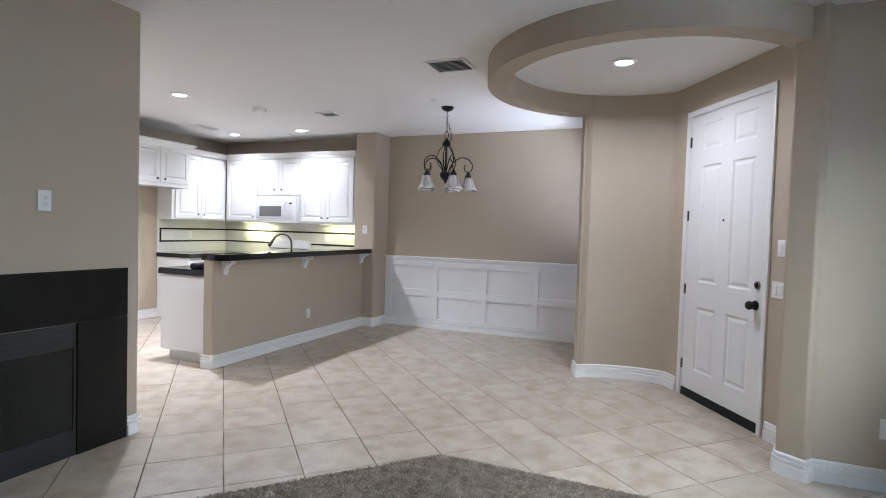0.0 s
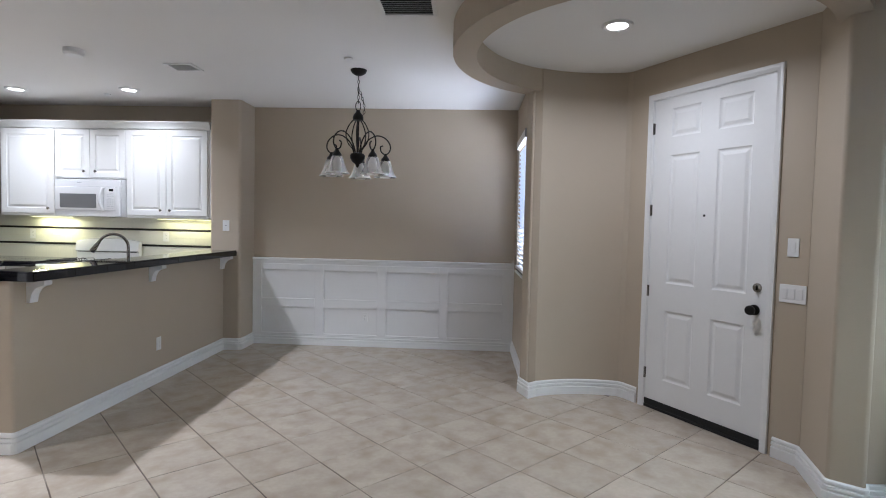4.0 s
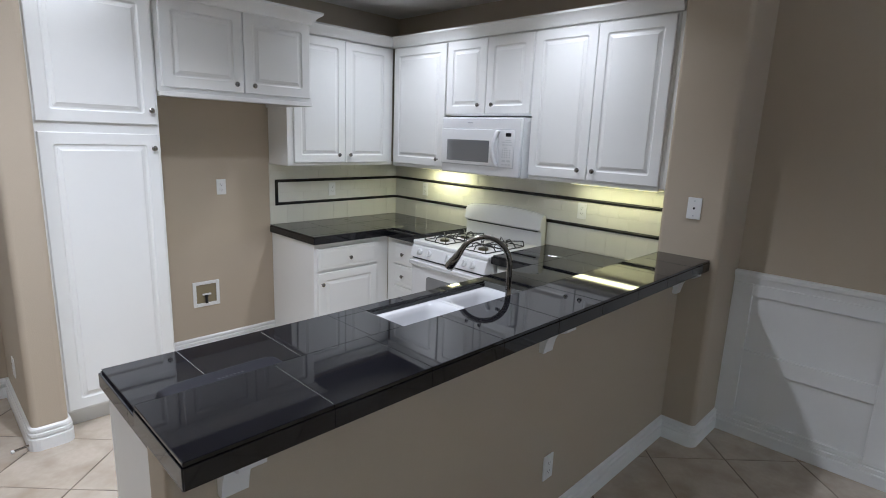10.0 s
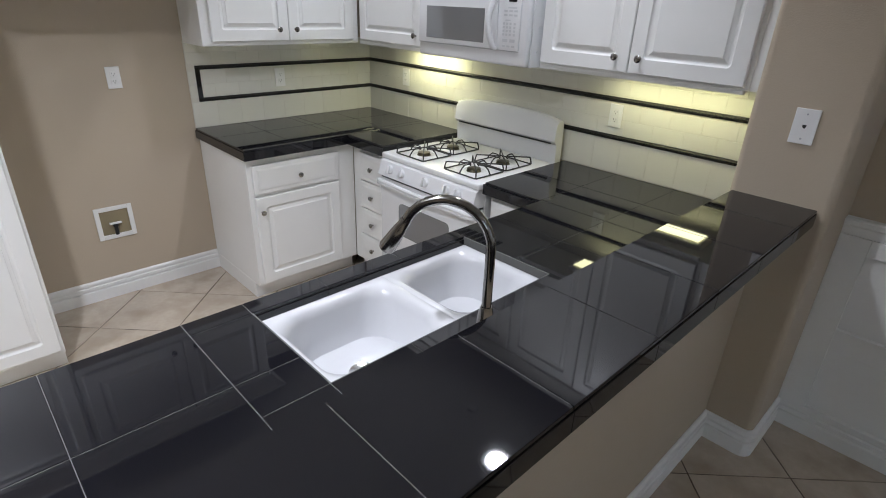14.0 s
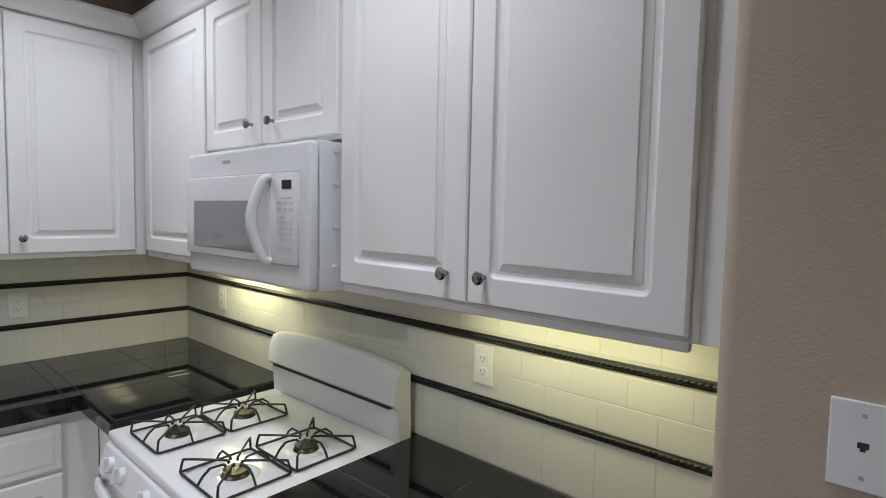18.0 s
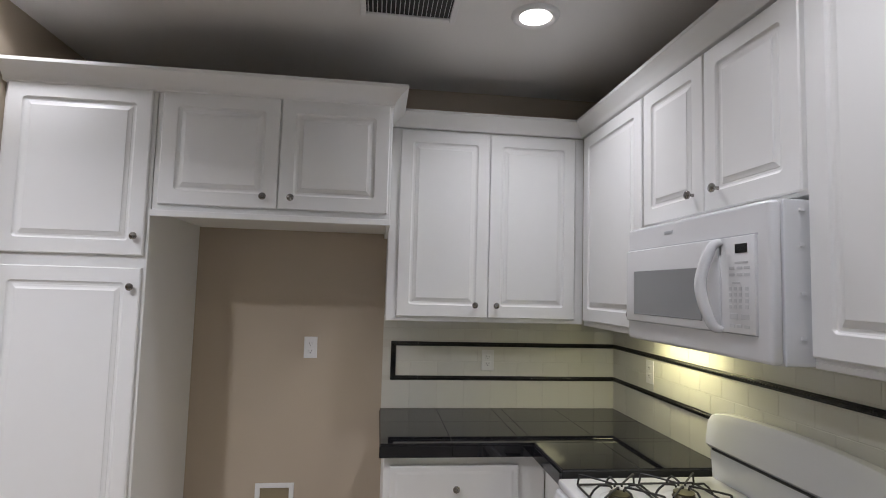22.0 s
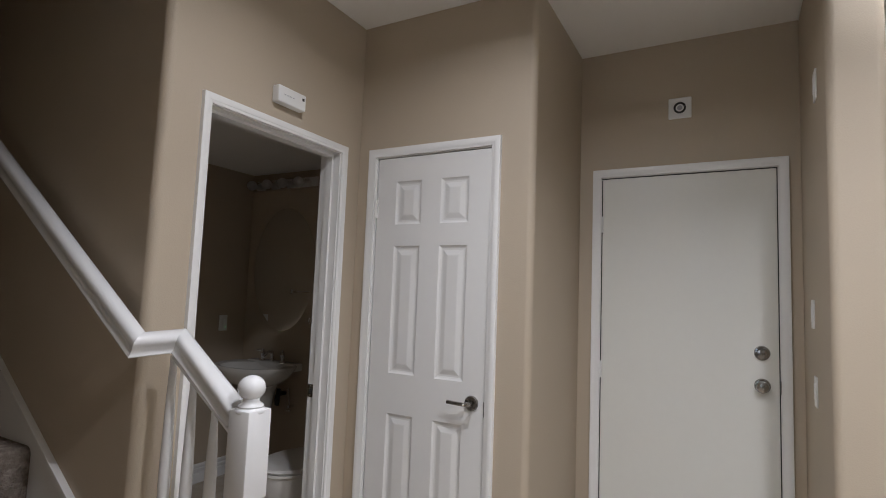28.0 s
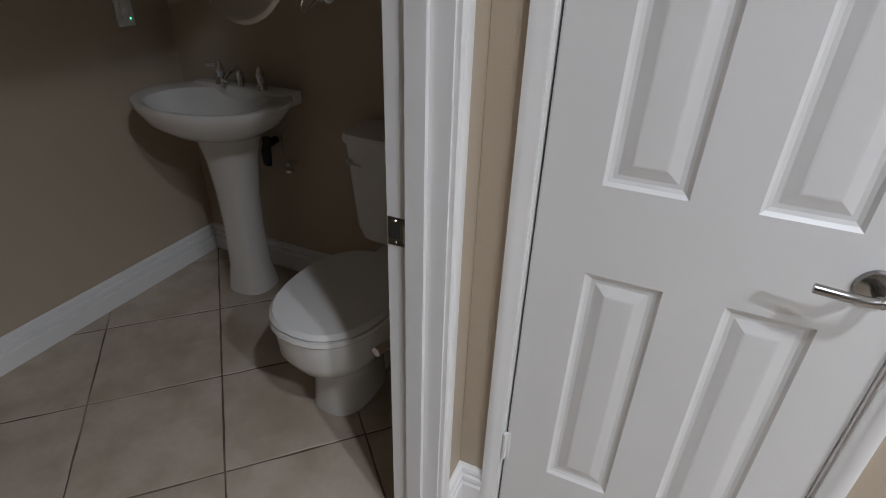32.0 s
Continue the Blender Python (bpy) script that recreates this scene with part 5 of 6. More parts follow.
part("rod", lathe([(0.011, 2.03), (0.011, 2.34)], 12, (CX, CY, 0)), M_BRONZE, ch, smooth=True)
part("body", lathe([(0.004, 1.925), (0.012, 1.935), (0.02, 1.955), (0.045, 1.975), (0.063, 2.005), (0.066, 2.03), (0.058, 2.045), (0.03, 2.052), (0.012, 2.06)], 24, (CX, CY, 0)), M_BRONZE, ch, smooth=True)
for q in range(5):
    a = -48.0 + 72 * q
    part("cage_wire", tube(curve([at_c(0.025, a + 36, 2.350), at_c(0.072, a + 36, 2.295), at_c(0.103, a + 36, 2.215), at_c(0.085, a + 36, 2.135), at_c(0.045, a + 36, 2.085), at_c(0.034, a + 36, 2.045)], 5), 0.0048, 8), M_BRONZE, ch, smooth=True)
    arm = part("arm", tube(curve([at_c(0.03, a, 2.045), at_c(0.048, a, 2.105), at_c(0.095, a, 2.172), at_c(0.165, a, 2.212), at_c(0.235, a, 2.202), at_c(0.287, a, 2.150), at_c(0.290, a, 2.092), at_c(0.252, a, 2.055), at_c(0.213, a, 2.075), at_c(0.203, a, 2.118), at_c(0.226, a, 2.130)], 6), 0.0058, 8), M_BRONZE, ch, smooth=True)
    x, y, _ = at_c(0.25, a, 0)
    part("socket", lathe([(0.040, 1.995), (0.040, 2.003), (0.034, 2.018), (0.020, 2.035), (0.013, 2.048), (0.010, 2.062)], 20, (x, y, 0)), M_BRONZE, arm, smooth=True)
    sh = lathe([(0.036, 2.0), (0.049, 1.985), (0.059, 1.95), (0.069, 1.915), (0.086, 1.875), (0.104, 1.854), (0.101, 1.853), (0.082, 1.875), (0.065, 1.915), (0.055, 1.95), (0.045, 1.985), (0.032, 1.998)], 28, (x, y, 0), cap=False)
    part("shade", sh, M_FROST, arm, "frosted white bell glass", smooth=True)
    part("bulb", lathe([(0.008, 1.985), (0.012, 1.965), (0.02, 1.935), (0.014, 1.905), (0.004, 1.895)][::-1], 12, (x, y, 0)), M_PORC, arm, smooth=True)

# ---- stairs ----
st = thing("staircase", (-4.6, 2.5, 0), "carpeted brown staircase rising beside the bathroom", "stairs", kind="structure")
RUN, RISE, NOSE = 0.285, 0.19, 2.465


def step_block(x0, x1, y0, y1, z0, z1, nose):
    b = box(x0, x1, y0, y1, z0, z1)
    e = [q for q in b.edges if all(abs(v.co.z - z1) < 1e-5 and (abs(v.co.y - y1) < 1e-5 if nose == "y" else abs(v.co.x - x1) < 1e-5) for v in q.verts)]
    bmesh.ops.bevel(b, geom=e, offset=0.03, segments=4, profile=0.5, affect="EDGES")
    return b


for k in range(1, 9):
    y = NOSE - RUN * (k - 1)
    part("step", step_block(-5.114, -4.10, y - RUN - 0.03, y, RISE * (k - 1) if k == 1 else RISE * (k - 1) - 0.02, RISE * k, "y"), M_CARPET, st, smooth=True)
part("landing", step_block(-5.114, -4.10, -0.78, NOSE - RUN * 8, 1.45, 1.71, "y"), M_CARPET, st, smooth=True)
for k in range(3):
    x = -5.116 - RUN * k
    part("step", step_block(x - RUN - 0.03, x, -0.78, 0.13, 1.71 + RISE * k - 0.02 if k else 1.45, 1.71 + RISE * (k + 1), "x"), M_CARPET, st, smooth=True)


def line_z(y, up):
    return RISE + (NOSE - y) * RISE / RUN + up


sk_ = prism([(2.185, line_z(2.185, 0.055)), (0.30, line_z(0.30, 0.055)), (0.30, line_z(0.30, -0.30)), (2.185, 0.0)], -5.13, -5.115, 0.001)
part("skirt_board", moved(sk_, Matrix(((0, 0, 1, 0), (1, 0, 0, 0), (0, 1, 0, 0), (0, 0, 0, 1)))), M_TRIM, st, "white skirt board along the wall")
cap_ = prism([(2.185, line_z(2.185, 0.055)), (0.30, line_z(0.30, 0.055)), (0.30, line_z(0.30, 0.07)), (2.185, line_z(2.185, 0.07))], -5.13, -5.105, 0.001)
part("skirt_cap", moved(cap_, Matrix(((0, 0, 1, 0), (1, 0, 0, 0), (0, 1, 0, 0), (0, 0, 0, 1)))), M_TRIM, st)
part("landing_skirt", joined([box(-5.0, -4.10, -0.78, -0.765, 1.71, 1.83, 0.002), moved(prism([(-5.0, 1.71), (-5.0, 1.83), (-5.9, 2.43), (-5.9, 2.20)], 0.765, 0.78), Matrix(((1, 0, 0, 0), (0, 0, -1, 0), (0, 1, 0, 0), (0, 0, 0, 1))))]), M_TRIM, st, "white skirting of the landing")
part("stringer", moved(prism([(2.211, 0.0), (2.66, 0.0), (2.66, line_z(2.66, 0.075)), (2.211, line_z(2.211, 0.075))], -5.205, -5.121), Matrix(((0, 0, 1, 0), (1, 0, 0, 0), (0, 1, 0, 0), (0, 0, 0, 1)))), M_TRIM, st, "white boxed stringer below the balusters")
part("stringer_cap", moved(prism([(2.211, line_z(2.211, 0.077)), (2.665, line_z(2.665, 0.077)), (2.665, line_z(2.665, 0.098)), (2.211, line_z(2.211, 0.098))], -5.215, -5.111, 0.003), Matrix(((0, 0, 1, 0), (1, 0, 0, 0), (0, 1, 0, 0), (0, 0, 0, 1)))), M_TRIM, st)

hr = thing("handrail", (-5.163, 2.5, 0), "white painted stair handrail with newel and balusters", "handrail")
NX, NY = -5.161, 2.697
HALF = [(0.0, -0.034), (0.026, -0.034), (0.0275, -0.031), (0.0265, -0.0275), (0.0238, -0.024), (0.0232, -0.017), (0.0252, -0.008), (0.0295, -0.0005), (0.0328, 0.006), (0.0338, 0.013), (0.0325, 0.020), (0.0275, 0.0265), (0.0185, 0.0310), (0.0075, 0.0330)]
RAILP = HALF + [(-u_, v_) for u_, v_ in HALF[:0:-1]]


def rail_rings(points):
    """Sections of a moulded rail at each point of its line, mitred where it turns."""
    dirs = [(q - p).normalized() for p, q in zip(points, points[1:])]
    rings = []
    for k, c in enumerate(points):
        near = dirs[max(0, k - 1):k + 1]
        n_ = sum(near, Vector()).normalized()
        sets = []
        for d_ in near:
            s_ = d_.cross(UP).normalized()
            u_ = s_.cross(d_).normalized()
            flat = [s_ * o + u_ * h for o, h in RAILP]
            sets.append([v - d_ * (v.dot(n_) / d_.dot(n_)) for v in flat])
        rings.append([c + sum(vs, Vector()) / len(vs) for vs in zip(*sets)])
    return rings


def rail_run(lo, hi):
    b = bmesh.new()
    ends = [[b.verts.new(v) for v in ring] for ring in (lo, hi)]
    bridge(b, *ends)
    b.faces.new(ends[0][::-1])
    b.faces.new(ends[1])
    bmesh.ops.recalc_face_normals(b, faces=b.faces)
    return b


SL = RISE / RUN
RA = Vector((-5.043, 2.325, 1.200))
RB = Vector((-5.163, 2.352, 1.208))
R1, R2, R3, R4 = rail_rings([Vector((NX, NY - 0.045, RB.z - (NY - 0.045 - RB.y) * SL)), RB, RA, RA + Vector((0, -2.16, 2.16 * SL - 0.03))])
part("upper_rail", rail_run(R3, R4), M_RAIL, hr, smooth=True)
part("rail_turn", rail_run(R2, R3), M_RAIL, hr, smooth=True)
part("lower_rail", rail_run(R1, R2), M_RAIL, hr, smooth=True)
part("fillet", moved(box(-0.012, 0.012, -0.185, 0.180, -0.010, 0.010, 0.002), pose(NX, 2.50, RB.z - (2.50 - RB.y) * SL - 0.055, -math.degrees(math.atan(SL)), 0, 0)), M_RAIL, hr)
for yy in (0.5, 1.35):
    part("bracket", tube([(STAIR + 0.002, yy, RA.z + (RA.y - yy) * SL - 0.06), (STAIR + 0.05, yy, RA.z + (RA.y - yy) * SL - 0.06), (RA.x, yy, RA.z + (RA.y - yy) * SL - 0.03)], 0.007, 8), M_STEEL, hr, smooth=True)


def baluster(y, z0, z1):
    h = z1 - z0
    q = 0.665 - z0
    sq = box(NX - 0.017, NX + 0.017, y - 0.017, y + 0.017, z0, z0 + q, 0.002)
    tu = lathe([(0.014, q), (0.019, q + 0.008), (0.0135, q + 0.018), (0.018, q + 0.026), (0.014, q + 0.036), (0.0165, q + 0.05), (0.0185, q + 0.09), (0.0175, q + 0.17), (0.0135, q + (h - q) * 0.75), (0.0105, h - 0.03), (0.0105, h)], 14, (NX, y, z0))
    part("baluster", joined([sq, tu]), M_RAIL, hr, smooth=True)


for y in (2.335, 2.441, 2.548):
    baluster(y, line_z(y, 0.09), RB.z - (y - RB.y) * SL - 0.06 if y > RB.y else RB.z - 0.05)
nw = part("newel", joined([box(NX - 0.041, NX + 0.041, NY - 0.041, NY + 0.041, 0.0, 0.36, 0.004),
                           lathe([(0.036, 0.36), (0.040, 0.372), (0.030, 0.386), (0.026, 0.395), (0.034, 0.43), (0.038, 0.50), (0.033, 0.60), (0.026, 0.71), (0.024, 0.735), (0.031, 0.748), (0.031, 0.756), (0.024, 0.768), (0.030, 0.79), (0.038, 0.80)], 24, (NX, NY, 0)),
                           box(NX - 0.042, NX + 0.042, NY - 0.042, NY + 0.042, 0.790, 1.040, 0.006)]), M_RAIL, hr, "white square newel with turned neck", smooth=True)
part("ball_finial", lathe([(0.040, 1.053), (0.0435, 1.0575), (0.0435, 1.063), (0.040, 1.068), (0.0355, 1.0705), (0.0365, 1.075), (0.0335, 1.080), (0.0265, 1.084), (0.0238, 1.090)] + [(0.0388 * math.sin(math.pi * (0.21 + 0.79 * k / 14)), 1.1245 - 0.0355 * math.cos(math.pi * (0.21 + 0.79 * k / 14))) for k in range(14)] + [(0.002, 1.160)], 32, (NX, NY, -0.027)), M_RAIL, nw, smooth=True)

# ---- hall fittings ----
cb = thing("door_chime", (-5.737, HALL, 2.20), "small white chime box above the bathroom doorway", "chime")
part("body", box(-5.762, -5.602, HALL, HALL + 0.04, 2.165, 2.238, 0.006), M_PLASTIC, cb)
part("grille", joined([box(-5.69 + 0.016 * k, -5.681 + 0.016 * k, HALL + 0.0395, HALL + 0.0408, 2.200, 2.204) for k in range(4)]), M_APPL_GREY, cb)
part("button", box(-5.750, -5.738, HALL + 0.039, HALL + 0.0412, 2.208, 2.220), M_SLOT, cb)
gs = thing("siren_speaker", (GARAGE, 3.662, 2.40), "square white siren plate above the garage door", "siren")
ms = facing((GARAGE, 3.662, 2.40), (0, 1))
part("plate", moved(box(-0.055, 0.055, -0.055, 0.055, 0, 0.012, 0.004), ms), M_PLASTIC, gs)
part("ring", moved(lathe([(0.030, 0.011), (0.030, 0.016), (0.021, 0.017), (0.020, 0.012)], 24, cap=False), ms), M_SLOT, gs, smooth=True)
part("center", moved(lathe([(0.012, 0.011), (0.012, 0.016), (0.006, 0.017)], 16), ms), M_APPL_GREY, gs, smooth=True)
ds = thing("door_stop", (-6.17, 4.16, 0.0), "small spring door stop at the floor by the pantry wall", "door stop")
part("spring", tube([(-6.175, 4.163, 0.05), (-6.16, 4.10, 0.05)], 0.006, 8), M_STEEL, ds, smooth=True)
part("tip", tube([(-6.16, 4.10, 0.05), (-6.157, 4.088, 0.05)], 0.009, 10), M_PLASTIC, ds, smooth=True)


# ---- bathroom ----
SX, SY = -6.785, 0.962
ps = thing("pedestal_sink", (SX, SY, 0), "white porcelain pedestal sink with chrome taps", "sink")
part("pedestal", loft([(SX, SY, 0.098, 0.102, 0.0, 2.5), (SX, SY, 0.094, 0.098, 0.03, 2.5), (SX, SY, 0.080, 0.084, 0.12, 2.4), (SX, SY, 0.076, 0.078, 0.3, 2.3), (SX, SY, 0.080, 0.084, 0.45, 2.3), (SX, SY, 0.092, 0.100, 0.60, 2.3), (SX, SY, 0.118, 0.135, 0.73, 2.3)]), M_PORC, ps, smooth=True)
BX = SX + 0.045
part("basin", loft([(BX - 0.02, SY, 0.11, 0.12, 0.705, 2.2), (BX - 0.01, SY, 0.160, 0.19, 0.728, 2.2), (BX, SY, 0.203, 0.252, 0.768, 2.2), (BX, SY, 0.226, 0.290, 0.812, 2.2), (BX, SY, 0.234, 0.306, 0.838, 2.2), (BX, SY, 0.232, 0.304, 0.848, 2.2), (BX, SY, 0.220, 0.292, 0.851, 2.2),
                    (BX + 0.030, SY, 0.172, 0.238, 0.842, 2.2), (BX + 0.032, SY, 0.155, 0.218, 0.805, 2.2), (BX + 0.03, SY, 0.115, 0.160, 0.745, 2.2), (BX + 0.03, SY, 0.02, 0.02, 0.730, 2)]), M_PORC, ps, smooth=True)
part("deck", box(BATHX + 0.002, BX - 0.125, SY - 0.235, SY + 0.235, 0.80, 0.856, 0.014, 3), M_PORC, ps, smooth=True)
TAPX = BATHX + 0.075
part("tap_spout", tube(curve([(TAPX, SY, 0.855), (TAPX, SY, 0.90), (TAPX + 0.017, SY, 0.925), (TAPX + 0.055, SY, 0.915), (TAPX + 0.085, SY, 0.892)], 6), [0.015] * 12 + [0.011] * 13, 12), M_CHROME, ps, "chrome spout", smooth=True)
for dy in (-0.10, 0.10):
    part("tap_handle", joined([lathe([(0.024, 0.855), (0.022, 0.865), (0.012, 0.88), (0.015, 0.90), (0.018, 0.912), (0.010, 0.935), (0.003, 0.945)], 16, (TAPX, SY + dy, 0)), tube([(TAPX, SY + dy, 0.925), (TAPX + 0.03, SY + dy * 1.35, 0.930)], 0.006, 8)]), M_CHROME, ps, "chrome tap handle", smooth=True)
part("overflow", moved(lathe([(0.010, 0), (0.008, 0.002)], 14), pose(BX - 0.135, SY, 0.818, 0, 60, 0)), M_CHROME, ps)
part("supply_valve", joined([tube([(BATHX + 0.002, SY + 0.16, 0.55), (BATHX + 0.05, SY + 0.16, 0.55)], 0.010, 10), tube([(BATHX + 0.04, SY + 0.16, 0.55), (BATHX + 0.04, SY + 0.14, 0.68)], 0.005, 8), lathe([(0.018, 0), (0.018, 0.01)], 12, (BATHX + 0.045, SY + 0.16, 0.52))]), M_CHROME, ps, smooth=True)
part("drain_trap", tube(curve([(BATHX + 0.002, SY + 0.07, 0.63), (BATHX + 0.10, SY + 0.10, 0.63), (BATHX + 0.12, SY + 0.12, 0.57), (BATHX + 0.11, SY + 0.12, 0.68)], 5), 0.016, 10), M_IRON, ps, smooth=True)

TX, TY = -6.425, 1.708
TK = BATHX + 0.112
tl = thing("toilet", (TX, TY, 0), "white porcelain toilet with closed lid", "toilet")
part("bowl", loft([(TX - 0.01, TY, 0.150, 0.100, 0.0, 2.6), (TX - 0.01, TY, 0.146, 0.096, 0.03, 2.6), (TX - 0.01, TY, 0.140, 0.094, 0.12, 2.5), (TX - 0.006, TY, 0.156, 0.108, 0.185, 2.4), (TX, TY, 0.205, 0.146, 0.225, 2.3), (TX + 0.003, TY, 0.236, 0.172, 0.285, 2.3), (TX + 0.003, TY, 0.240, 0.178, 0.350, 2.3), (TX + 0.003, TY, 0.243, 0.18, 0.375, 2.3)]), M_PORC, tl, smooth=True)
part("seat", loft([(TX + 0.004, TY, 0.246, 0.183, 0.377, 2.3), (TX + 0.004, TY, 0.251, 0.188, 0.384, 2.3), (TX + 0.004, TY, 0.248, 0.186, 0.396, 2.3)]), M_PORC, tl, smooth=True)
part("lid", loft([(TX + 0.002, TY, 0.244, 0.183, 0.400, 2.3), (TX + 0.002, TY, 0.249, 0.187, 0.408, 2.3), (TX + 0.002, TY, 0.238, 0.176, 0.421, 2.3), (TX + 0.002, TY, 0.12, 0.08, 0.426, 2.3)]), M_PORC, tl, smooth=True)
part("base_block", box(BATHX + 0.10, TX - 0.08, TY - 0.085, TY + 0.085, 0.0, 0.375, 0.03, 3), M_PORC, tl, smooth=True)
tk = part("tank", loft([(TK - 0.005, TY, 0.085, 0.165, 0.385, 5), (TK - 0.004, TY, 0.092, 0.180, 0.44, 6), (TK, TY, 0.102, 0.208, 0.755, 6)]), M_PORC, tl, smooth=True)
part("tank_lid", loft([(TK, TY, 0.106, 0.216, 0.757, 6), (TK, TY, 0.110, 0.220, 0.770, 6), (TK, TY, 0.106, 0.216, 0.792, 6), (TK, TY, 0.06, 0.17, 0.798, 6)]), M_PORC, tl, smooth=True)
lv = part("flush_lever", joined([lathe([(0.012, 0), (0.012, 0.012)], 12), tube([(0, 0, 0.014), (0.05, -0.004, 0.018)], 0.006, 8)]), M_CHROME, tk, "chrome flush lever", smooth=True)
lv.matrix_basis = Matrix.Translation(Vector((TK + 0.102, TY - 0.165, 0.70)) - ORIGIN["toilet"]) @ pose(0, 0, 0, 90, 0, 90)

mr = thing("oval_mirror", (BATHX, 0.95, 1.07), "oval wall mirror above the bathroom sink", "mirror")
mm = facing((BATHX, 0.945, 1.530), (0, 1))
b = bmesh.new()
lps = [[b.verts.new((rx * math.cos(2 * math.pi * k / 48), ry * math.sin(2 * math.pi * k / 48), zz)) for k in range(48)] for rx, ry, zz in ((0.310, 0.460, 0.0), (0.310, 0.460, 0.003), (0.292, 0.442, 0.006))]
for p_, q_ in zip(lps, lps[1:]):
    bridge(b, p_, q_)
b.faces.new(lps[-1])
part("glass", moved(b, mm), M_MIRROR, mr)
lb = thing("vanity_light_bar", (BATHX, 0.93, 2.13), "chrome vanity light bar with round bulbs, unlit", "light fixture")
part("bar", box(BATHX, BATHX + 0.04, 0.600, 1.268, 2.125, 2.205, 0.006), M_CHROME, lb)
for k in range(4):
    o = part("bulb", lathe([(0.014, 0)] + [(0.038 * math.sin(math.pi * (0.12 + 0.88 * j / 10)), 0.046 - 0.038 * math.cos(math.pi * (0.12 + 0.88 * j / 10))) for j in range(10)] + [(0.002, 0.084)], 18, (0, 0, 0)), M_FROST, lb, "frosted globe bulb", smooth=True)
    o.matrix_basis = Matrix.Translation(Vector((BATHX + 0.04, 0.640 + 0.160 * k, 2.165)) - ORIGIN[lb.name]) @ pose(0, 0, 0, 0, 90, 0)
    o.data.transform(Matrix.Translation(ORIGIN[lb.name]))
lv.data.transform(Matrix.Translation(ORIGIN["toilet"]))
hk = thing("towel_ring", (BATHX, 1.35, 1.195), "chrome towel hook on the bathroom wall", "towel hook")
part("post", moved(lathe([(0.026, 0), (0.024, 0.008), (0.010, 0.014), (0.009, 0.04), (0.015, 0.05), (0.006, 0.056)], 18), facing((BATHX, 1.35, 1.195), (0, 1))), M_CHROME, hk, smooth=True)
part("hook", tube(curve([(-6.925, 1.35, 1.195), (-6.90, 1.32, 1.165), (-6.90, 1.29, 1.145), (-6.915, 1.27, 1.16), (-6.92, 1.275, 1.185)], 5), 0.005, 8), M_CHROME, hk, smooth=True)
light_switch(facing((-6.766, BATHY, 1.113), (-1, 0)), 1, "white switch with a green pilot light in the bathroom")
part("pilot_light", moved(box(0.0165, 0.0195, -0.032, -0.029, 0.006, 0.0086), facing((-6.766, BATHY, 1.113), (-1, 0))), M_LED, bpy.data.objects["light_switch.005"], "tiny green pilot light")
ph = thing("paper_holder", (-6.22, 2.0, 0.42), "small chrome toilet paper holder beside the toilet", "paper holder")
part("post", tube([(-6.22, 2.089, 0.455), (-6.22, 1.99, 0.455)], 0.011, 10), M_CHROME, ph, smooth=True)
part("arm", tube([(-6.235, 1.99, 0.455), (-6.175, 1.975, 0.455)], 0.013, 12), M_CHROME, ph, smooth=True)
tbar = thing("towel_bar", (-6.25, BATHY, 1.36), "chrome towel bar on the bathroom wall", "towel bar")
for x in (-6.02, -6.48):
    part("post", moved(lathe([(0.024, 0), (0.022, 0.01), (0.010, 0.02), (0.010, 0.06)], 16), facing((x, BATHY, 1.36), (-1, 0))), M_CHROME, tbar, smooth=True)
part("bar", tube([(-6.02, BATHY + 0.055, 1.36), (-6.48, BATHY + 0.055, 1.36)], 0.008, 10), M_CHROME, tbar, smooth=True)

# ---- pieces: backsplash and floor tiles ----


def shared_piece(name, bm, mat):
    me = bpy.data.meshes.new(name)
    bm.normal_update()
    bm.to_mesh(me)
    bm.free()
    me.materials.append(mat)
    return me


def place(name, me, m, parent):
    ob = new(name, me)
    ob.parent = parent
    ob.matrix_basis = Matrix.Translation(-ORIGIN[parent.name]) @ m
    return ob


def rope_liner(w):
    """A pencil liner of length w: a low bar with a twisted half-round rope along its middle."""
    b = bmesh.new()
    n = max(2, int(w / 0.0021))
    rows = []
    for i in range(n + 1):
        x = 0.0006 + (w - 0.0012) * i / n
        ring = [(-0.0122, 0.004), (-0.0122, 0.0095), (-0.0112, 0.0112), (-0.0088, 0.0118)]
        for q in range(9):
            a = math.pi * q / 8
            r = 0.0082 + 0.0052 * (abs(math.sin(math.pi * (x / 0.0152) - a * 0.75)) ** 0.8 - 0.6) * math.sin(a) ** 0.5
            ring.append((-r * math.cos(a) * 0.95, 0.0115 + r * math.sin(a) * 0.85))
        ring += [(0.0088, 0.0118), (0.0112, 0.0112), (0.0122, 0.0095), (0.0122, 0.004)]
        rows.append([b.verts.new((x, y, z)) for y, z in ring])
    for p, q in zip(rows, rows[1:]):
        for k in range(len(p) - 1):
            b.faces.new((p[k], q[k], q[k + 1], p[k + 1]))
    b.faces.new(rows[0])
    b.faces.new(rows[-1][::-1])
    bmesh.ops.recalc_face_normals(b, faces=b.faces)
    return b


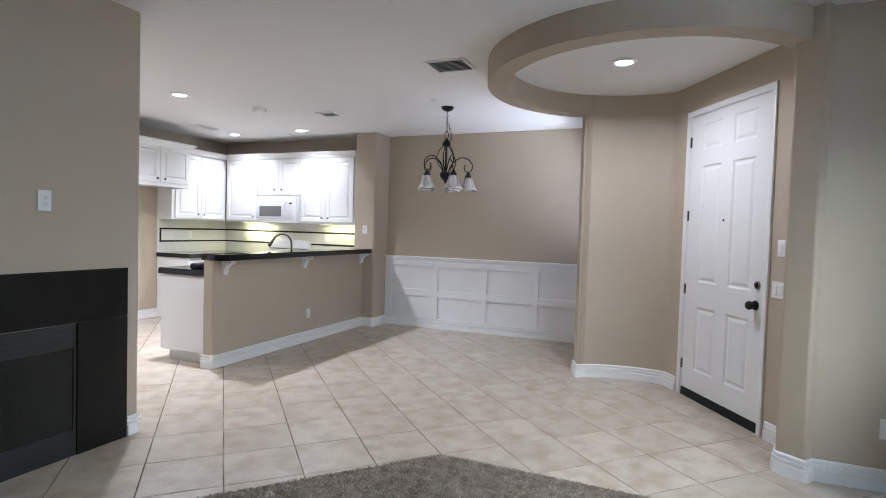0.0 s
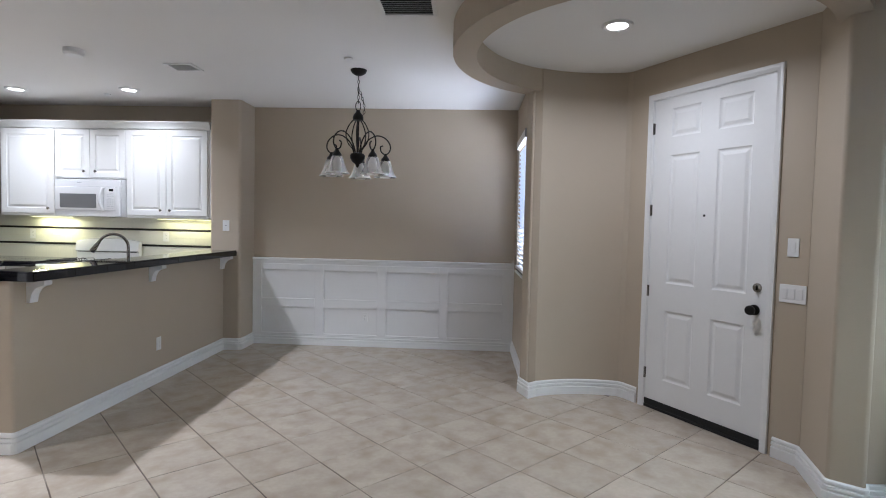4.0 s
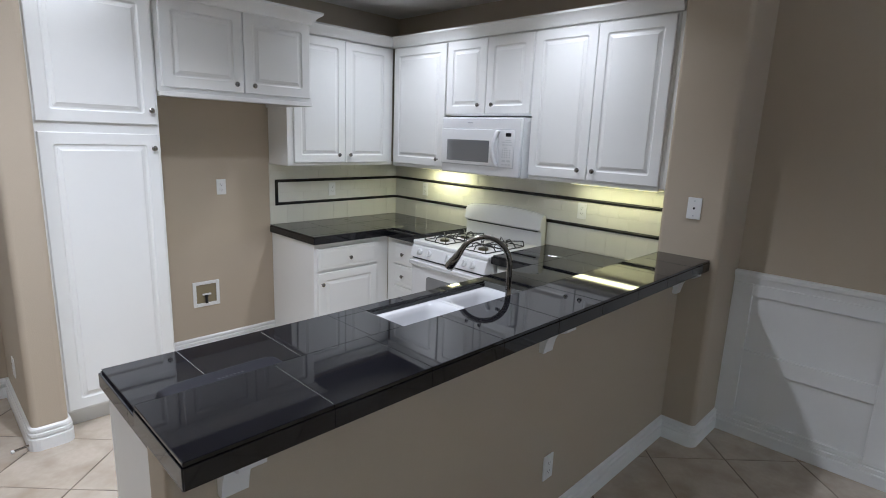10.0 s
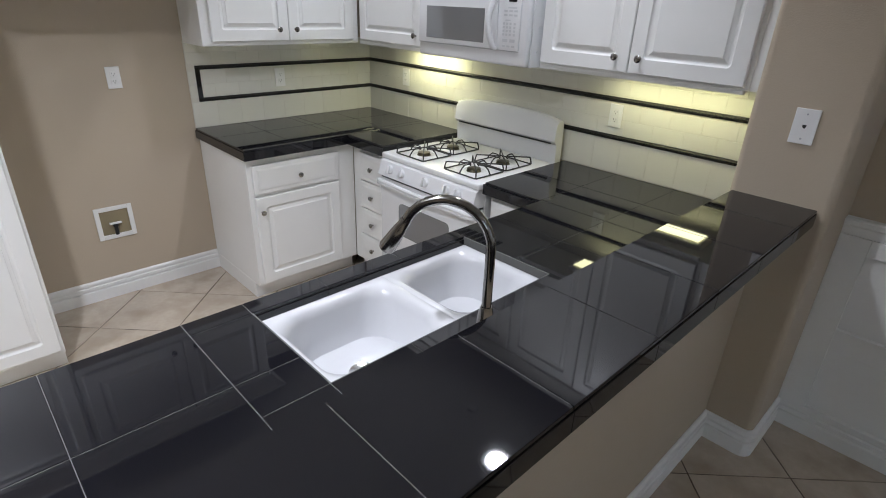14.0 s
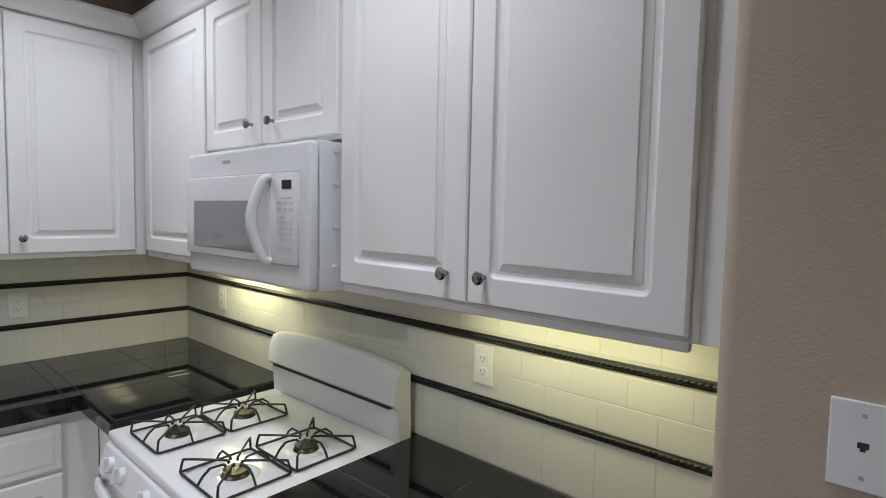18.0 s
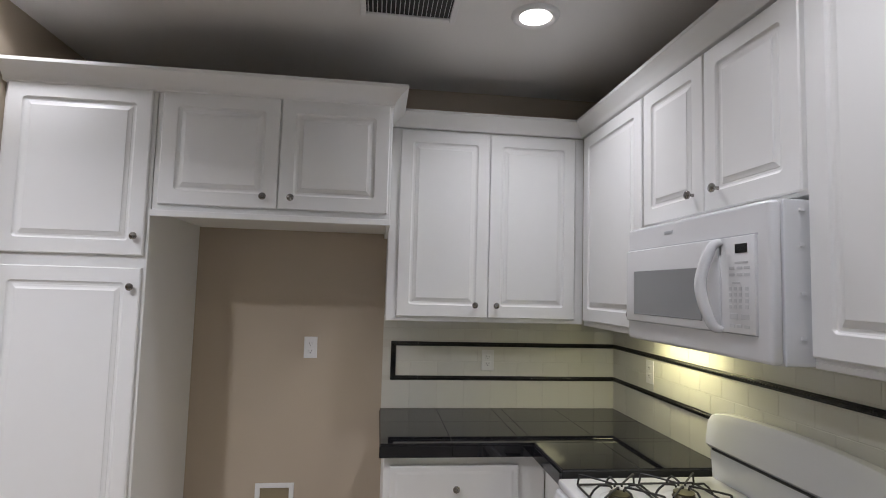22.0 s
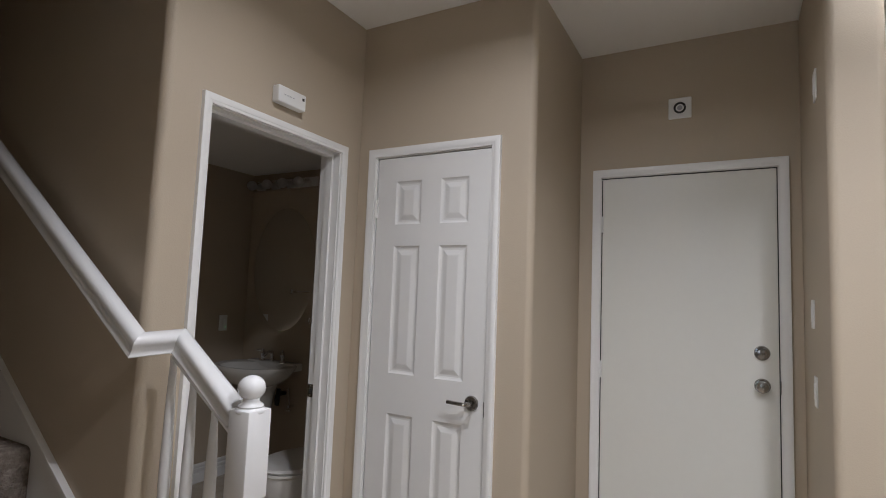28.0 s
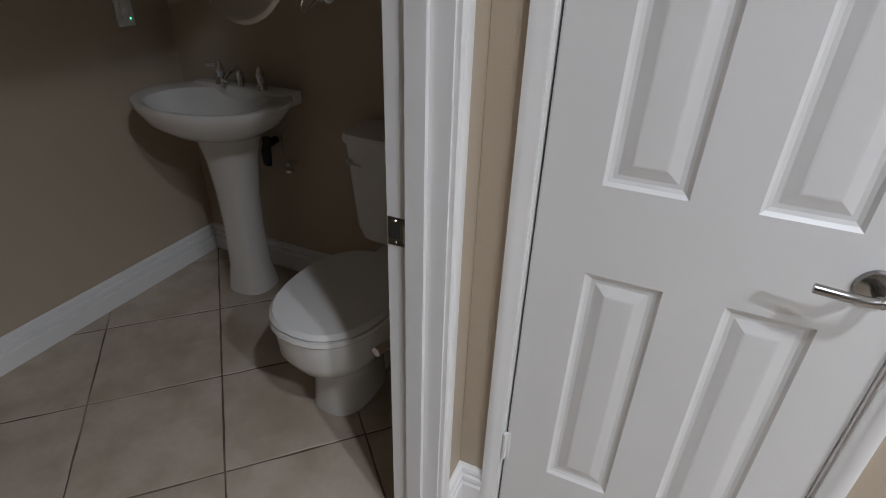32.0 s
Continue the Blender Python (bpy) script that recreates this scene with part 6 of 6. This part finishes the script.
def splash(name, m, length, label, end_frame, low):
    """Local x along the wall, y up, z out."""
    t = thing(name, m.translation, label, "backsplash", kind="structure")
    part("grout_bed", moved(box(0, length, low, 1.463, 0.0, 0.0078), m), M_GROUT_LT, t)
    cache = {}
    def tile(x0, x1, z0, z1):
        if x1 - x0 < 0.012:
            return
        key = (round(x1 - x0, 3), round(z1 - z0, 3))
        if key not in cache:
            w, h = key
            cache[key] = shared_piece("tile", box(-w / 2 + 0.0009, w / 2 - 0.0009, -h / 2 + 0.0009, h / 2 - 0.0009, 0.003, 0.0092, 0.0014, 2), M_SUBWAY)
        place("tile", cache[key], m @ Matrix.Translation(((x0 + x1) / 2, (z0 + z1) / 2, 0)), t)
    rows_ = [(low + 0.001, 1.111, 0.152, 0.0), (1.136, 1.214, 0.152, 0.0), (1.214, 1.292, 0.152, 0.076), (1.330, 1.397, 0.152, 0.0), (1.397, 1.463, 0.152, 0.076)]
    for z0, z1, w, off in rows_:
        x = -off
        while x < length:
            a, b_ = max(0.0, x), min(length, x + w)
            if end_frame and 1.13 < z0 < 1.30:
                for s, e in ((a, min(b_, 0.045)), (max(a, 0.075), b_)):
                    tile(s, e, z0, z1)
            else:
                tile(a, b_, z0, z1)
            x += w
    s0 = 0.045 if end_frame else 0.0
    for z in (1.1235, 1.311):
        x = s0
        while x < length - 0.004:
            w = min(0.152, length - x)
            key = ("liner", round(w, 3))
            if key not in cache:
                cache[key] = shared_piece("liner", rope_liner(w), M_BLACK_LINER)
                for p in cache[key].polygons:
                    p.use_smooth = True
            place("liner", cache[key], m @ Matrix.Translation((x, z, 0)), t)
            x += w
    if end_frame:
        part("liner", moved(box(0.045, 0.073, 1.111, 1.3235, 0.004, 0.014, 0.003, 2), m), M_BLACK_LINER, t, "glossy black liner")
    return t


splash("backsplash_side", facing((FRIDGE, 5.955, 0), (0, 1)), BACK - 0.006 - 5.955, "cream subway tile backsplash with black liners", True, CTS)
splash("backsplash_back", facing((FRIDGE + 0.007, BACK, 0), (1, 0)), FRIDGE * -1 - 0.007 - 4.143, "cream subway tile backsplash behind the range", False, CTR)

# floor tiles on the diagonal
P = 0.4222


def worn_tile(rng):
    """A square tile with a slightly wavy, worn edge and a small rounded lip."""
    h, n = P / 2, 7
    ring = []
    for k in range(4):
        for i in range(n):
            u = -h + 2 * h * i / n
            w = h if i == 0 else h + rng.uniform(-0.0016, 0.0010)
            ring.append(((u, -w), (w, u), (-u, w), (-w, -u))[k])
    b = bmesh.new()
    loops = [[b.verts.new((x * f * (1 - 0.0031 / h), y * f * (1 - 0.0025 / h), z)) for x, y in ring] for f, z in ((1.0, -0.0075), (1.0, -0.0018), (0.992, 0.0))]
    for lo, hi in zip(loops, loops[1:]):
        bridge(b, lo, hi)
    b.faces.new(loops[-1])
    bmesh.ops.recalc_face_normals(b, faces=b.faces)
    return b


tiles = [shared_piece("tile", worn_tile(random.Random(k)), M_FLOOR) for k in range(8)]
ft = thing("floor_tiles", (-3.0, 4.5, -0.008), "beige mottled ceramic floor tiles laid on the diagonal", "floor", kind="structure")
ROOMS = [(-4.0, 1.62, 3.0, 7.3), (-7.0, -4.0, 4.2, 7.3), (-7.0, -3.9, 2.2, 4.3), (-6.97, -5.27, 0.45, 2.2), (-3.2, -1.0, 0.8, 3.2), (-4.2, -3.2, 2.7, 4.3)]
CUTS = [(Vector((-7.09, 0)), Vector((-1, 0)), lambda x, y: True), (Vector((0, 7.40)), Vector((0, 1)), lambda x, y: True), (Vector((1.72, 0)), Vector((1, 0)), lambda x, y: True),
        (Vector((-0.66, 0)), Vector((1, 0)), lambda x, y: y > 5.95), (Vector(door_wall(0.5, -0.10)), Vector((-DOOR_D.y, DOOR_D.x)), lambda x, y: x > -0.6 and y > 4.4),
        (Vector((0, 4.2)), Vector((0, 1)), lambda x, y: x > 1.15)]
S0, D0, STEP = 0.335, -7.575, 0.597
for i in range(-13, 16):
    for j in range(-14, 18):
        s, d = S0 + (i + 0.5) * STEP, D0 + (j + 0.5) * STEP
        x, y = (s + d) / 2, (s - d) / 2
        if y < 2.36 and x < -5.0:
            x = x + 0.04
        if any(a - 0.24 < x < b + 0.24 and c - 0.24 < y < e + 0.24 for a, b, c, e in ROOMS) and not (x > -1.0 and y < 2.9) and not (x > 0.9 and y > 4.3) and not (y < 2.2 and -5.2 < x < -3.4):
            turn = random.choice((45, 225))
            m = pose(x, y, random.uniform(-0.0006, 0.0004), random.uniform(-0.08, 0.08), random.uniform(-0.08, 0.08), turn)
            cuts = [c for c in CUTS if (Vector((x, y)) - c[0]).dot(c[1]) > -0.31 and c[2](x, y)]
            if not cuts:
                place("tile", random.choice(tiles), m, ft)
                continue
            b = moved(worn_tile(random.Random(i * 40 + j)), m)
            for at_, out_, _ in cuts:
                bmesh.ops.bisect_plane(b, geom=b.verts[:] + b.edges[:] + b.faces[:], plane_co=(*at_, 0), plane_no=(*out_, 0), clear_outer=True)
            if len(b.faces) > 3:
                place("tile", shared_piece("tile", b, M_FLOOR), Matrix(), ft)

# carpet pile along the tiled edge
rng = random.Random(7)
verts, faces = [], []
edge = [((-1.215, 3.32), (1.585, 3.30)), ((-1.215, 3.32), (-3.19, 1.06))]
for (ax, ay), (bx, by) in edge:
    ln = math.hypot(bx - ax, by - ay)
    side = -1 if bx > ax else 1
    nx, ny = -(by - ay) / ln * side * -1, (bx - ax) / ln * side * -1
    if ny > 0:
        nx, ny = -nx, -ny
    if bx < ax:
        nx, ny = abs(nx), -abs(ny)
    for k in range(int(ln * 13000)):
        u, v = rng.random() * ln, rng.random() ** 1.2 * 1.05 - 0.006
        x, y = ax + (bx - ax) * u / ln + nx * v, ay + (by - ay) * u / ln + ny * v
        if x > 1.565 or (bx < ax and y > 3.31):
            continue
        r, hgt, tw = rng.uniform(0.0035, 0.006), rng.uniform(0.006, 0.013), rng.random() * 6.28
        dx, dy = rng.uniform(-0.009, 0.009), rng.uniform(-0.009, 0.009)
        i = len(verts)
        for q in range(3):
            verts.append((x + r * math.cos(tw + 2.094 * q), y + r * math.sin(tw + 2.094 * q), 0.010))
        for q in range(3):
            verts.append((x + dx + r * 0.45 * math.cos(tw + 1.2 + 2.094 * q), y + dy + r * 0.45 * math.sin(tw + 1.2 + 2.094 * q), 0.010 + hgt))
        faces += [(i, i + 1, i + 4, i + 3), (i + 1, i + 2, i + 5, i + 4), (i + 2, i, i + 3, i + 5), (i + 3, i + 4, i + 5)]
me = bpy.data.meshes.new("carpet_pile")
me.from_pydata(verts, [], faces)
me.materials.append(M_PILE)
tagged(new("carpet_pile", me), "twisted brown carpet pile along the tiled edge", "carpet", kind="stuff")
